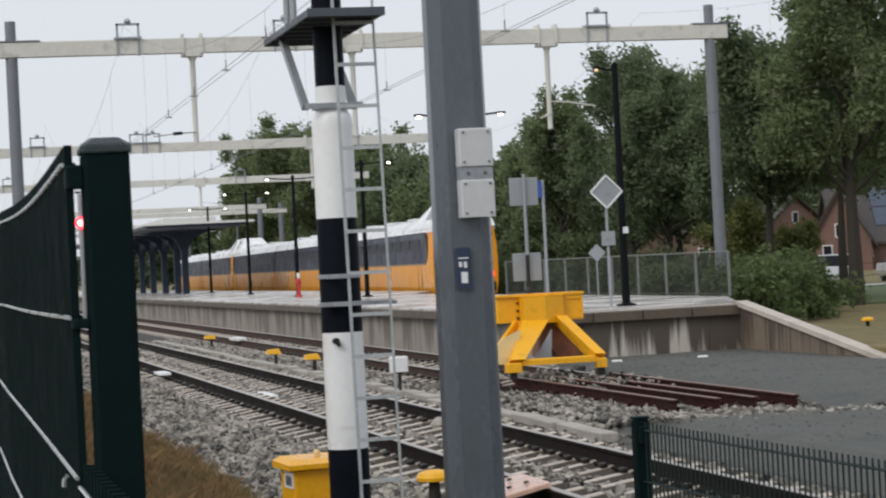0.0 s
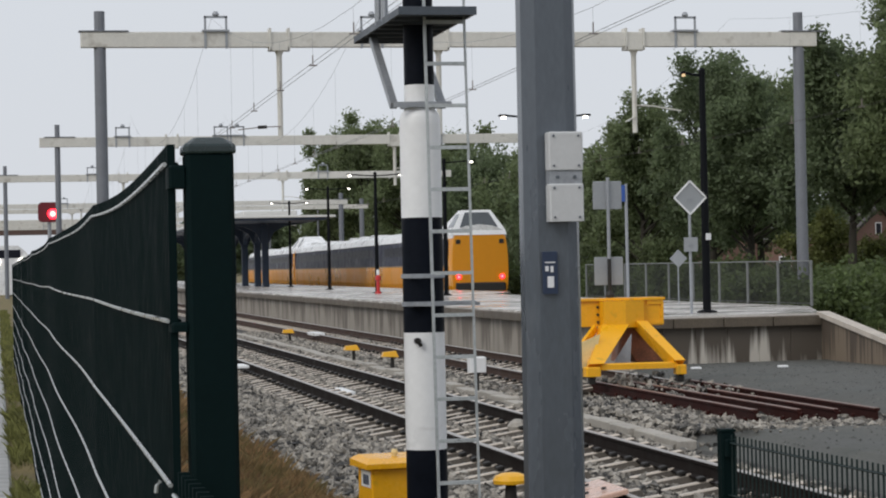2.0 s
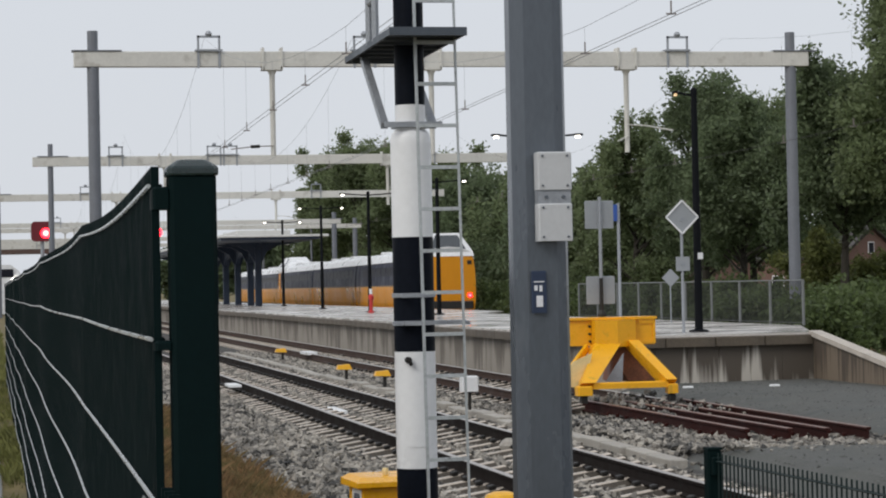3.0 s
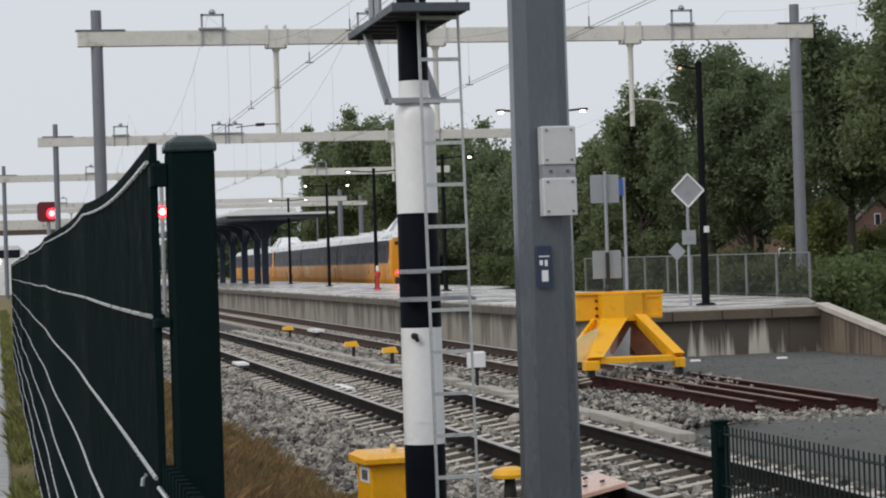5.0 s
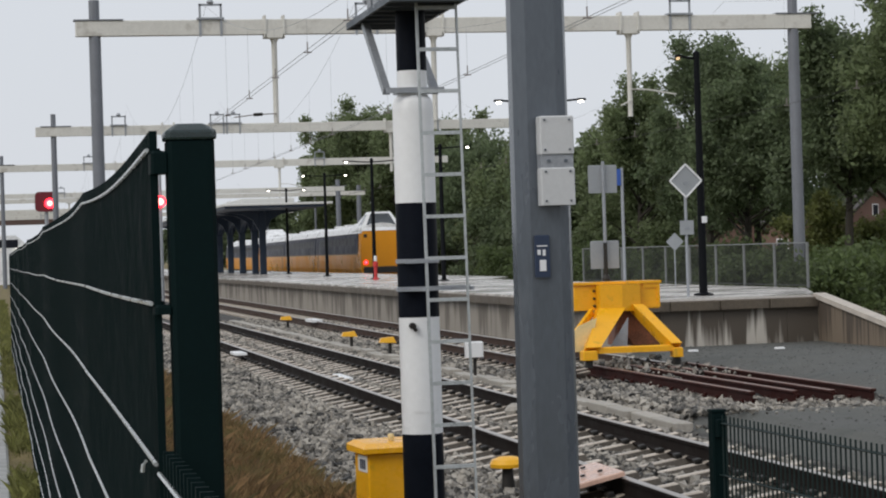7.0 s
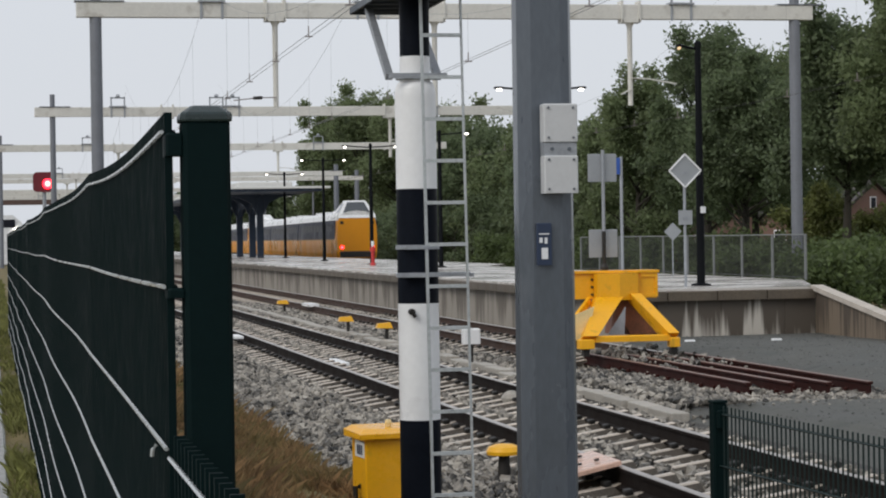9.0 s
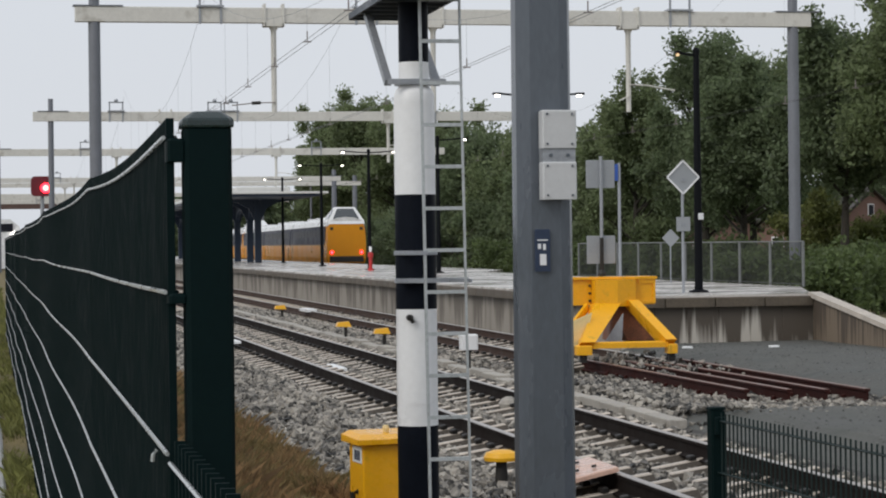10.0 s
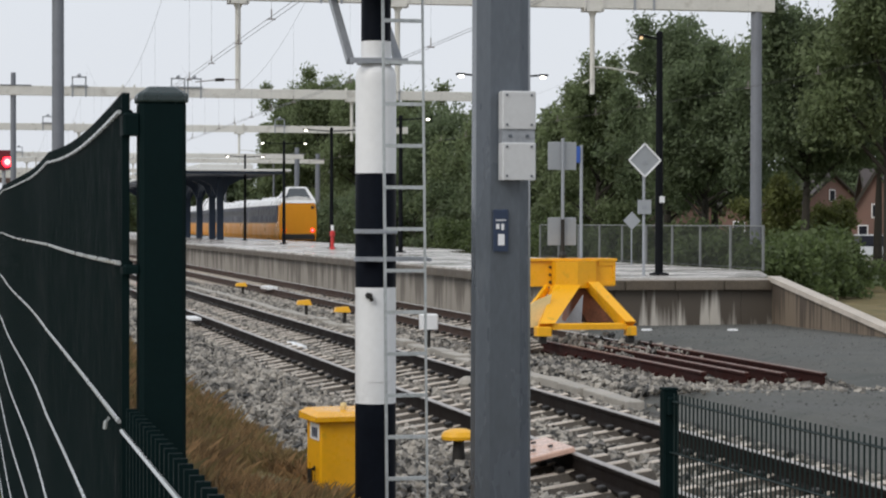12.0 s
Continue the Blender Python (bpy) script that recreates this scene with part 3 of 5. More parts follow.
# ---- tracks ----
RAIL = [(-0.07, -0.172), (0.07, -0.172), (0.07, -0.16), (0.012, -0.14), (0.01, -0.045), (0.036, -0.035), (0.036, -0.008), (-0.036, -0.008), (-0.036, -0.035), (-0.01, -0.045), (-0.012, -0.14), (-0.07, -0.16)]


def rail_part(parent, x, y0, y1, web, top):
    outline = [(x + a, b) for a, b in RAIL]
    r = part("rail", S().prism(outline, 1, y0, y1), web, parent)
    head = [(x - 0.034, -0.0075), (x + 0.034, -0.0075), (x + 0.028, 0.0), (x - 0.028, 0.0)]
    part("rail_head", S().prism(head, 1, y0, y1), top, r, "shiny worn running surface")


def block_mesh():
    """The end of a concrete sleeper: sloping sides, their shade put into a darker colour."""
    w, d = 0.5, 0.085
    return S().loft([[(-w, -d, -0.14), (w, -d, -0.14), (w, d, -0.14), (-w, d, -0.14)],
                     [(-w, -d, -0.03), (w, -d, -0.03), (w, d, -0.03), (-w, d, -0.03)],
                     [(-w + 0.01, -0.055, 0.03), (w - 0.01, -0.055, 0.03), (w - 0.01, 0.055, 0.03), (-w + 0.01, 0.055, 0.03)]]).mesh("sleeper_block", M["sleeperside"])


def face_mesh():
    """The upper face of a sleeper, slightly crowned, in the pale lit colour."""
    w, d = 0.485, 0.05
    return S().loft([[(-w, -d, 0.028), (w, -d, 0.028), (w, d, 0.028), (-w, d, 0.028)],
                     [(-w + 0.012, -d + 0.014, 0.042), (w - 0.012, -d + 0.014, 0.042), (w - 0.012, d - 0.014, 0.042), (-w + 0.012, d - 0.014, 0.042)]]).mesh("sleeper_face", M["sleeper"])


def build_track(cx, y0, y1, pieces_to, label, web="rail"):
    tr = thing("railway_track", label, "railway track", kind="structure")
    for x in (cx - 0.75, cx + 0.75):
        rail_part(tr, x, y0, y1, M[web], M["railtop"])
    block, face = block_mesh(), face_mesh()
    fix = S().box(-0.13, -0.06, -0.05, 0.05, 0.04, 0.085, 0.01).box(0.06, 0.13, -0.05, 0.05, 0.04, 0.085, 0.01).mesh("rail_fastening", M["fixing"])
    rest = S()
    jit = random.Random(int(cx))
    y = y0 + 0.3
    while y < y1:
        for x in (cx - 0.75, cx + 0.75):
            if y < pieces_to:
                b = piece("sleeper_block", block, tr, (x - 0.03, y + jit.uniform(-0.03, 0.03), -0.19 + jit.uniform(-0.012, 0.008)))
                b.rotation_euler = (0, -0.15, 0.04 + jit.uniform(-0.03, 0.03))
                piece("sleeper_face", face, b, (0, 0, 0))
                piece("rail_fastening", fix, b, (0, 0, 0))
            else:
                rest.box(x - 0.4, x + 0.4, y - 0.13, y + 0.13, -0.3, -0.195)
        y += 0.6
    part("far_sleepers", rest, M["sleeper"], tr, kind="stuff")
    return tr


build_track(5.75, 6, 230, 62, "running track with concrete twin-block sleepers and dark rails")
build_track(9.75, 34.6, 230, 60, "stub track ending at the yellow buffer stop", "stubrail")
far_track = build_track(0, -20, 200, -30, "far platform track under the overhead wires")
# the far track runs slightly away from the near ones
FAR_SLANT = 0.04
degrees_of_slant = math.degrees(math.atan(FAR_SLANT))
far_track.location, far_track.rotation_euler = (20.98, 85, 0), (0, 0, -radians(degrees_of_slant))

# weighted rails behind the buffer stop
tail = thing("track_end_rails", "four rust-red rails bolted behind the buffer stop", "rail", kind="structure")
for x, y in ((9.32, 27.05), (9.82, 26.85), (10.25, 26.68), (10.76, 26.6)):
    rail_part(tail, x, y, 34.4 if x > 9.5 else 35.0, M["rusty"], M["rustytop"])
clip = S().box(-0.115, -0.062, -0.04, 0.04, -0.165, -0.105, 0.012).box(0.062, 0.115, -0.04, 0.04, -0.165, -0.105, 0.012).mesh("rail_clip", M["rusty"])
for x in (9.32, 9.82, 10.25, 10.76):
    for i in range(13):
        piece("rail_clip", clip, tail, (x, 27.2 + 0.5 * i, 0))
tie = S().box(-1.0, 1.0, -0.12, 0.12, -0.26, -0.175, 0.01).mesh("sleeper", M["sleeper"])
for i in range(11):
    piece("sleeper", tie, tail, (10.03, 27.2 + 0.6 * i, 0))

# cable trough along the track
trough = thing("cable_trough", "pale concrete cable trough with loose lids", "cable trough", kind="structure")
lid = S().box(-0.11, 0.11, -0.485, 0.485, -0.1, 0.03, 0.012).mesh("trough_lid", M["duct"])
rg = random.Random(3)
for i in range(2, 52):
    piece("trough_lid", lid, trough, (7.58 + rg.uniform(-0.03, 0.03), 22.8 + i * 0.98, -0.152 + rg.uniform(-0.035, 0.015)), rg.uniform(-0.05, 0.05))


# ---- platform ----
def build_platform():
    pf = thing("platform", "station platform with wet pale paving and concrete edge", "platform", kind="structure")
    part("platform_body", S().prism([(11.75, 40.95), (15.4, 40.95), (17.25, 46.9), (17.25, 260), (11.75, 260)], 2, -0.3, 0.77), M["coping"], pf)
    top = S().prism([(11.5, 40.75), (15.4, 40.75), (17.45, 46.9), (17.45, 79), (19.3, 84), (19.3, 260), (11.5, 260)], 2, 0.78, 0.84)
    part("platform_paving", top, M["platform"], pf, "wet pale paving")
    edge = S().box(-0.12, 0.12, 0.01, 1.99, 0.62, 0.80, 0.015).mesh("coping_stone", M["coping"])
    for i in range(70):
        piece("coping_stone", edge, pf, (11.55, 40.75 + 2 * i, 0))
    wallp = S().box(-0.05, 0.05, 0.012, 1.988, -0.3, 0.64, 0.01).mesh("wall_panel", M["pwall"])
    for i in range(70):
        piece("wall_panel", wallp, pf, (11.68, 40.9 + 2 * i, 0))
    part("far_body", S().box(17.5, 19.15, 84, 260, -0.3, 0.775), M["coping"], pf)
    part("far_edge_wall", S().box(17.3, 17.5, 47, 260, -0.3, 0.775), M["coping"], pf)
    capp = S().box(0.008, 0.972, -0.16, 0.12, 0.62, 0.80, 0.015).mesh("end_coping_stone", M["endcap"])
    endp = S().box(0.002, 0.628, -0.05, 0.05, -0.3, 0.64, 0.008).mesh("end_wall_panel", M["endwall"])
    for i in range(4):
        piece("end_coping_stone", capp, pf, (11.45 + i * 0.98, 40.72, 0))
    for i in range(6):
        piece("end_wall_panel", endp, pf, (11.62 + i * 0.63, 40.75, 0))
    return pf


build_platform()


def build_ramp():
    """Access ramp that falls from the platform's end beside the yard."""
    rp = thing("ramp", "concrete access ramp with a pale coping falling from the platform", "ramp", kind="structure")
    slope = 0.135
    y1 = 40.6
    zt = lambda y: 0.80 - slope * (y1 - y)
    ya = 33.4
    part("ramp_wall", S().prism([(y1, -0.3), (y1, zt(y1)), (ya, zt(ya)), (ya, -0.3)], 0, 15.36, 15.5), M["rampwall"], rp, "brown streaked concrete wall")
    cop = S()
    cop.prism([(y1 + 0.1, zt(y1) - 0.02), (y1 + 0.1, zt(y1) + 0.07), (ya, zt(ya) + 0.07), (ya, zt(ya) - 0.02)], 0, 15.3, 15.55)
    part("ramp_coping", cop, M["rampcap"], rp, "pale worn concrete coping")
    part("ramp_deck", S().prism([(15.5, 33.4), (18.5, 33.4), (19.5, 47), (17.55, 47), (15.5, 41)], 2, -0.3, 0.12), M["grass"], rp, "grassy strip behind the wall")


build_ramp()


# ---- overhead line portals ----
def build_portal(y, x0, x1, hangers, frames, z=8.03, post0=0.5, post1=0.5, thick=0.125, xr=None):
    p = thing("catenary_portal", "cream steel overhead line portal spanning the tracks", "portal", (0, y, 0), "overhead line portals")
    part("beam", S().box(x0, x1, -0.16, 0.16, z - 0.2, z + 0.2, 0.02), M["portal"], p)
    for x in (x0 + post0, (xr or x1) - post1):
        part("post", S().turned([(thick, -0.3), (thick * 0.95, z - 0.21)], 12, (x, 0)), M["ppost"], p, "grey tubular post", True)
        part("post_top", S().turned([(thick * 0.85, z + 0.2), (thick * 0.85, z + 0.75)], 10, (x, 0)), M["ppost"], p, smooth=True)
        part("post_clamp", S().box(x - 0.55, x + 0.75, -0.19, 0.19, z + 0.205, z + 0.235), M["ppost"], p)
    for x in hangers:
        h = part("hanger", S().turned([(0.13, z - 0.3), (0.075, z - 0.42), (0.07, 5.45)], 10, (x, 0)).box(x - 0.25, x + 0.25, -0.2, 0.2, z - 0.3, z - 0.205), M["portal"], p, smooth=True)
        for dx in (-0.25, 0.25):
            part("hanger_strap", S().box(x + dx - 0.03, x + dx + 0.03, -0.2, 0.2, z - 0.3, z + 0.3), M["portal"], h)
        if x < 10:
            part("registration_arm", S().tube([(x, -0.1, 5.7), (x - 0.5, -0.1, 5.69), (x - 1.15, -0.1, 5.62)], 0.016), M["insul"], h)
            part("insulator", S().tube([(x - 0.38, -0.1, 5.692), (x - 0.62, -0.1, 5.682)], 0.045, 8), M["fixing"], h, "dark ribbed insulator")
        elif x > 15:
            part("registration_arm", S().tube([(x, -0.1, 6.2), (x + 0.5, -0.1, 6.18), (x + 1.3, -0.1, 6.04)], 0.022).tube([(x, -0.1, 5.9), (x - 0.3, -0.1, 5.75)], 0.02), M["portal"], h)
    for x in frames:
        f = S()
        for dx in (-0.28, 0.28):
            f.box(x + dx - 0.03, x + dx + 0.03, -0.19, -0.165, z - 0.25, z + 0.62)
        f.box(x - 0.31, x + 0.31, -0.19, -0.165, z + 0.56, z + 0.62).box(x - 0.36, x + 0.36, -0.24, 0.1, z + 0.2, z + 0.25)
        f.turned([(0.07, z + 0.62), (0.1, z + 0.66), (0.05, z + 0.74)], 8, (x, -0.17))
        part("messenger_frame", f, M["galv"], p)
    return p


build_portal(60, 2.3, 22.7, (7.55, 11.9, 17.4), (5.85, 10.05, 18.85), thick=0.165)
build_portal(97, 1.9, 24.2, (7.5, 17.2), (5.4, 9.6, 10.3, 19.0), z=7.47, post0=0.75, post1=0.85)
build_portal(133, 0.1, 27, (7.4, 16.8), (5.6, 9.7, 19.2), z=7.45, post1=1)
build_portal(189, -4, 29.35, (7.0, 16.8), (5.6, 9.7), z=7.5, post1=0.55, thick=0.22)
build_portal(212, -6, 34.9, (7.0, 16.8), (5.6,), z=7.72, post1=0.6, thick=0.24)
build_portal(236, -9, 36, (7.0,), (5.6,), z=7.3, post1=2.5)
build_portal(258, -9, 34, (7.0,), (5.6,), z=7.1, post1=3)


def sag(y, a, b, za, zm):
    u = (y - a) / (b - a)
    return zm + (za - zm) * (2 * u - 1) ** 2


def contact_height(y):
    """The contact wire climbs towards the end of its run."""
    return 5.36 + 0.015 * max(0.0, 56 - y)


def build_line(cx, spans, label, thick=0.0058, tone="cable"):
    """Contact pair, messenger and droppers over one track."""
    w = thing("overhead_line", label, "overhead wire", group="overhead lines")
    for dx in (-0.06, 0.06):
        part("contact_wire", S().tube([(cx + dx + 0.1 * math.sin(y * 0.08), y, contact_height(y)) for y in range(0, 240, 6)], thick, 5), M[tone], w)
    for a, b, za, zm in spans:
        pts = [(cx, a + (b - a) * i / 14, sag(a + (b - a) * i / 14, a, b, za, zm)) for i in range(15)]
        part("messenger_wire", S().tube(pts, thick * 0.7, 5), M[tone], w)
        n = int((b - a) / 4.6)
        for i in range(1, n):
            y = a + (b - a) * i / n
            part("dropper", S().tube([(cx, y, contact_height(y)), (cx, y, sag(y, a, b, za, zm))], thick * 0.45, 4), M[tone], w)
            part("wire_clip", S().box(cx - 0.075, cx + 0.075, y - 0.012, y + 0.012, contact_height(y) - 0.01, contact_height(y) + 0.012).box(cx - 0.01, cx + 0.01, y - 0.01, y + 0.01, contact_height(y) + 0.012, contact_height(y) + 0.19), M["insul"], w)


build_line(5.75, ((12, 60, 8.6, 6.1), (60, 97, 8.6, 6.4), (97, 133, 8.3, 6.4), (133, 189, 8.2, 6.2)), "twin contact wires over the running track with droppers")
build_line(9.75, ((12, 60, 8.6, 6.1), (60, 97, 8.6, 6.4), (97, 133, 8.3, 6.4), (133, 189, 8.2, 6.2)), "twin contact wires over the stub track with droppers")
build_line(20.2, ((12, 60, 8.6, 7.2), (60, 97, 8.6, 6.4), (97, 133, 8.3, 6.4), (133, 189, 8.2, 6.2)), "contact wires over the far platform track", 0.0035, "fixing")


# ---- signal mast ----
def build_signal():
    m = thing("signal_mast", "black and white banded railway signal mast with a service deck", "signal mast", (2.887, 15.3, 0))
    bands = ((-0.3, 0.63, "black"), (0.63, 1.43, "white"), (1.43, 2.215, "black"), (2.215, 2.86, "white"))
    for a, b, c in bands:
        part(c + "_band", S().turned([(0.141, a), (0.141, b)], 28), M[c], m, smooth=True)
    part("shoulder", S().turned([(0.141, 2.86), (0.139, 2.9), (0.127, 2.935), (0.106, 2.955)], 28), M["white"], m, smooth=True)
    part("white_band", S().turned([(0.104, 2.955), (0.104, 3.125)], 24), M["white"], m, smooth=True)
    part("black_band", S().turned([(0.103, 3.125), (0.103, 5.6)], 24), M["black"], m, smooth=True)
    part("collar", S().turned([(0.115, 2.965), (0.135, 2.967), (0.135, 3.005), (0.115, 3.007)], 20).box(-0.2, 0.2, -0.135, -0.11, 2.968, 3.004), M["galv"], m)
    arc = [radians(-122 + 4.6 * k) for k in range(13)]
    hatch = S().loft([[(0.1445 * math.cos(a), 0.1445 * math.sin(a), z) for a in arc] + [(0.139 * math.cos(a), 0.139 * math.sin(a), z) for a in reversed(arc)] for z in (0.78, 1.36)])
    part("inspection_hatch", hatch, M["white"], m)
    part("lock", S().tube([(-0.075, -0.12, 1.375), (-0.075, -0.175, 1.375)], 0.022, 10).tube([(-0.075, -0.17, 1.375), (-0.055, -0.17, 1.34)], 0.014, 6), M["fixing"], m, "dark padlock")
    deck = part("service_deck", S().box(-0.25, 0.25, -0.7, 1.15, 3.55, 3.562), M["deckgrey"], m, "grey steel grating deck seen from below")
    rim = S().box(-0.26, -0.24, -0.71, 1.16, 3.535, 3.58).box(0.24, 0.26, -0.71, 1.16, 3.535, 3.58).box(-0.26, 0.26, -0.72, -0.70, 3.53, 3.585).box(-0.26, 0.26, 1.15, 1.17, 3.53, 3.585)
    for i in range(6):
        rim.box(-0.24, 0.24, -0.4 + 0.27 * i, -0.385 + 0.27 * i, 3.53, 3.55)
    part("deck_frame", rim, M["deckgrey"], deck)
    for q in ((-0.19, 0.75, 3.53), (0.2, 1.05, 3.53)):
        part("strut", S().bar((0.17 * (-1 if q[0] < 0 else 1), 0.05, 2.99), q, 0.05, 0.05), M["galv"], m)
    for x, y in ((-0.24, 0.2), (-0.24, -0.05)):
        part("guard_post", S().tube([(x, y, 3.56), (x, y, 4.7)], 0.025, 8), M["galv"], m)
    part("guard_rail", S().tube([(-0.24, 0.2, 3.85), (-0.24, -0.05, 3.85)], 0.018, 6), M["galv"], m)
    lad = part("ladder", S().bar((0.0, -0.42, 0.0), (-0.045, -0.42, 4.6), 0.017, 0.026), M["ladder"], m, "galvanised steel ladder")
    part("ladder_stile", S().bar((0.278, -0.42, 0.0), (0.225, -0.42, 4.6), 0.014, 0.022), M["ladder"], lad)
    for i in range(15):
        z = 0.15 + 0.2805 * i
        u = -0.045 * z / 4.6
        part("rung", S().bar((u, -0.42, z), (u + 0.275, -0.42, z), 0.024, 0.024), M["ladder"], lad)
    for z in (1.625, 1.815):
        b = S().box(-0.16, 0.0, -0.435, -0.425, z - 0.012, z + 0.012) if z > 1.7 else S().box(-0.175, 0.33, -0.19, -0.15, z - 0.013, z + 0.017)
        b.turned([(0.146, z - 0.016), (0.152, z - 0.014), (0.152, z + 0.014), (0.146, z + 0.016)], 20)
        b.bar((-0.14, -0.05, z), (-0.02, -0.42, z), 0.014, 0.024)
        if z < 1.7:
            b.bar((0.14, -0.05, z), (0.3, -0.42, z), 0.014, 0.024)
        part("ladder_bracket", b, M["galv"], m)
    return m


build_signal()


# ---- grey catenary mast near the fence ----
def build_mast():
    m = thing("catenary_mast", "grey painted octagonal steel mast with wet streaks", "mast", (2.693, 10.9, 0))
    rows = [[(-0.142 * k, -0.05 * k), (-0.086 * k, -0.125 * k), (0.066 * k, -0.125 * k), (0.116 * k, -0.1 * k), (0.14 * k, -0.05 * k), (0.14 * k, 0.07 * k), (0.07 * k, 0.13 * k), (-0.07 * k, 0.13 * k), (-0.142 * k, 0.05 * k)] for k in (1.02, 0.9)]
    shaft = S().loft([[(x, y, z) for x, y in r] for r, z in zip(rows, (-0.2, 7.5))])
    part("shaft", shaft, M["mast"], m)
    for z0, z1 in ((2.335, 2.52), (2.085, 2.268)):
        b = part("cover_plate", S().box(-0.047, 0.123, -0.215, -0.13, z0, z1, 0.006), M["boxgrey"], m, "light grey enclosure cover")
        for x in (-0.024, 0.1):
            for z in (z0 + 0.02, z1 - 0.02):
                part("screw", S().tube([(x, -0.214, z), (x, -0.221, z)], 0.006, 8), M["mast"], b)
    part("enclosure_back", S().box(-0.043, 0.119, -0.205, -0.12, 2.268, 2.335), M["galv"], m, "grey spacer between the covers")
    part("enclosure_screw", S().tube([(-0.005, -0.2, 2.30), (-0.005, -0.213, 2.30)], 0.009, 8), M["mast"], m)
    part("enclosure_screw", S().tube([(0.08, -0.2, 2.30), (0.08, -0.213, 2.30)], 0.009, 8), M["mast"], m)
    lab = part("number_plate", S().box(-0.073, 0.004, -0.142, -0.131, 1.735, 1.94, 0.004), M["plate"], m, "dark blue plate with white markings")
    part("marking_bar", S().box(-0.062, -0.01, -0.146, -0.1425, 1.885, 1.891), M["ink"], lab)
    part("marking_bar", S().box(-0.06, -0.044, -0.146, -0.1425, 1.845, 1.87).box(-0.034, -0.02, -0.146, -0.1425, 1.84, 1.87), M["ink"], lab)
    part("marking_panel", S().box(-0.05, -0.018, -0.146, -0.1425, 1.765, 1.82), M["ink"], lab)
    return m


build_mast()


# ---- buffer stop ----
def build_buffer():
    b = thing("buffer_stop", "bright yellow steel buffer stop at the track end", "buffer stop", (9.78, 0, 0))
    part("cross_beam", S().box(-0.72, 0.72, 34.85, 35.3, 0.86, 1.29, 0.03), M["yellow"], b)
    part("beam_lip", S().box(-0.74, 0.74, 34.8, 35.32, 1.27, 1.31), M["yellow"], b)
    block = S().loft([[(-0.34, 34.86, z), (-0.34, 34.6, z), (0.02, 34.58, z), (0.36, 34.72, z), (0.36, 34.86, z)] for z in (0.84, 1.265)])
    part("centre_block", block, M["yellow"], b)
    for i in range(3):
        part("bolt", S().tube([(-0.37, 34.86, 0.93 + 0.12 * i), (-0.37, 34.82, 0.93 + 0.12 * i)], 0.022, 8), M["fixing"], b)
    frame_ = S().box(0.44, 0.72, 34.825, 34.855, 1.2, 1.27).box(0.44, 0.72, 34.825, 34.855, 0.88, 0.93).box(0.68, 0.72, 34.825, 34.855, 0.93, 1.2)
    part("end_flange", frame_, M["yellow"], b)
    # the broad bent plate that carries the block on one side
    part("brace", S().loft([[(-0.36, 34.88, 0.86), (0.08, 34.84, 0.86), (0.08, 34.6, 0.9), (-0.36, 34.6, 0.9)],
                            [(-0.82, 34.0, 0.22), (-0.58, 34.0, 0.22), (-0.58, 33.74, 0.32), (-0.82, 33.74, 0.32)]]), M["yellow"], b)
    part("brace", S().loft([[(0.2, 34.9, 0.86), (0.38, 34.9, 0.86), (0.38, 34.62, 0.94), (0.2, 34.62, 0.94)],
                            [(0.54, 34.0, 0.22), (0.73, 34.0, 0.22), (0.73, 33.74, 0.34), (0.56, 33.74, 0.34)]]), M["yellow"], b)
    for x0, x1 in ((-0.87, -0.63), (0.59, 0.75)):
        part("foot", S().box(x0, x1, 33.74, 33.96, 0.12, 0.27, 0.02), M["yellow"], b)
        # added support, coloured dark to read as the shadow under the foot
        part("rail_clamp", S().box((x0 + x1) / 2 - 0.05, (x0 + x1) / 2 + 0.05, 33.8, 33.94, 0.0, 0.12, 0.01), M["fixing"], b)
    part("side_panel", S().prism([(-0.52, 0.76), (-0.82, 0.64), (-0.94, 0.5), (-0.94, 0.24), (-0.72, 0.235), (-0.62, 0.36)], 1, 34.16, 34.2), M["cream"], b, "pale reflective side panel")
    part("side_rib", S().bar((-0.44, 34.75, 0.84), (-0.86, 34.25, 0.5), 0.05, 0.12), M["yellow"], b)
    part("gusset", S().prism([(0.03, 0.74), (0.0, 0.3), (-0.28, 0.28)], 1, 34.3, 34.34), M["galv"], b, "bare grey gusset plate")
    part("tie_bar", S().box(-0.62, 0.62, 33.8, 33.92, 0.215, 0.315, 0.02), M["yellow"], b)
    weight = [(0.02, 0.8), (-0.06, 0.3), (0.04, 0.26), (0.12, 0.5), (0.26, 0.27), (0.74, 0.27), (0.66, 0.42), (0.46, 0.6), (0.3, 0.8), (0.2, 0.88), (0.1, 0.88)]
    inset = [(0.28 + (x - 0.28) * 0.93, 0.5 + (z - 0.5) * 0.93) for x, z in weight]
    part("counterweight", S().loft([[(x, 34.86, z) for x, z in inset], [(x, 34.9, z) for x, z in weight], [(x, 35.25, z) for x, z in weight]]), M["bufin"], b, "rust red weight block")
    return b


build_buffer()


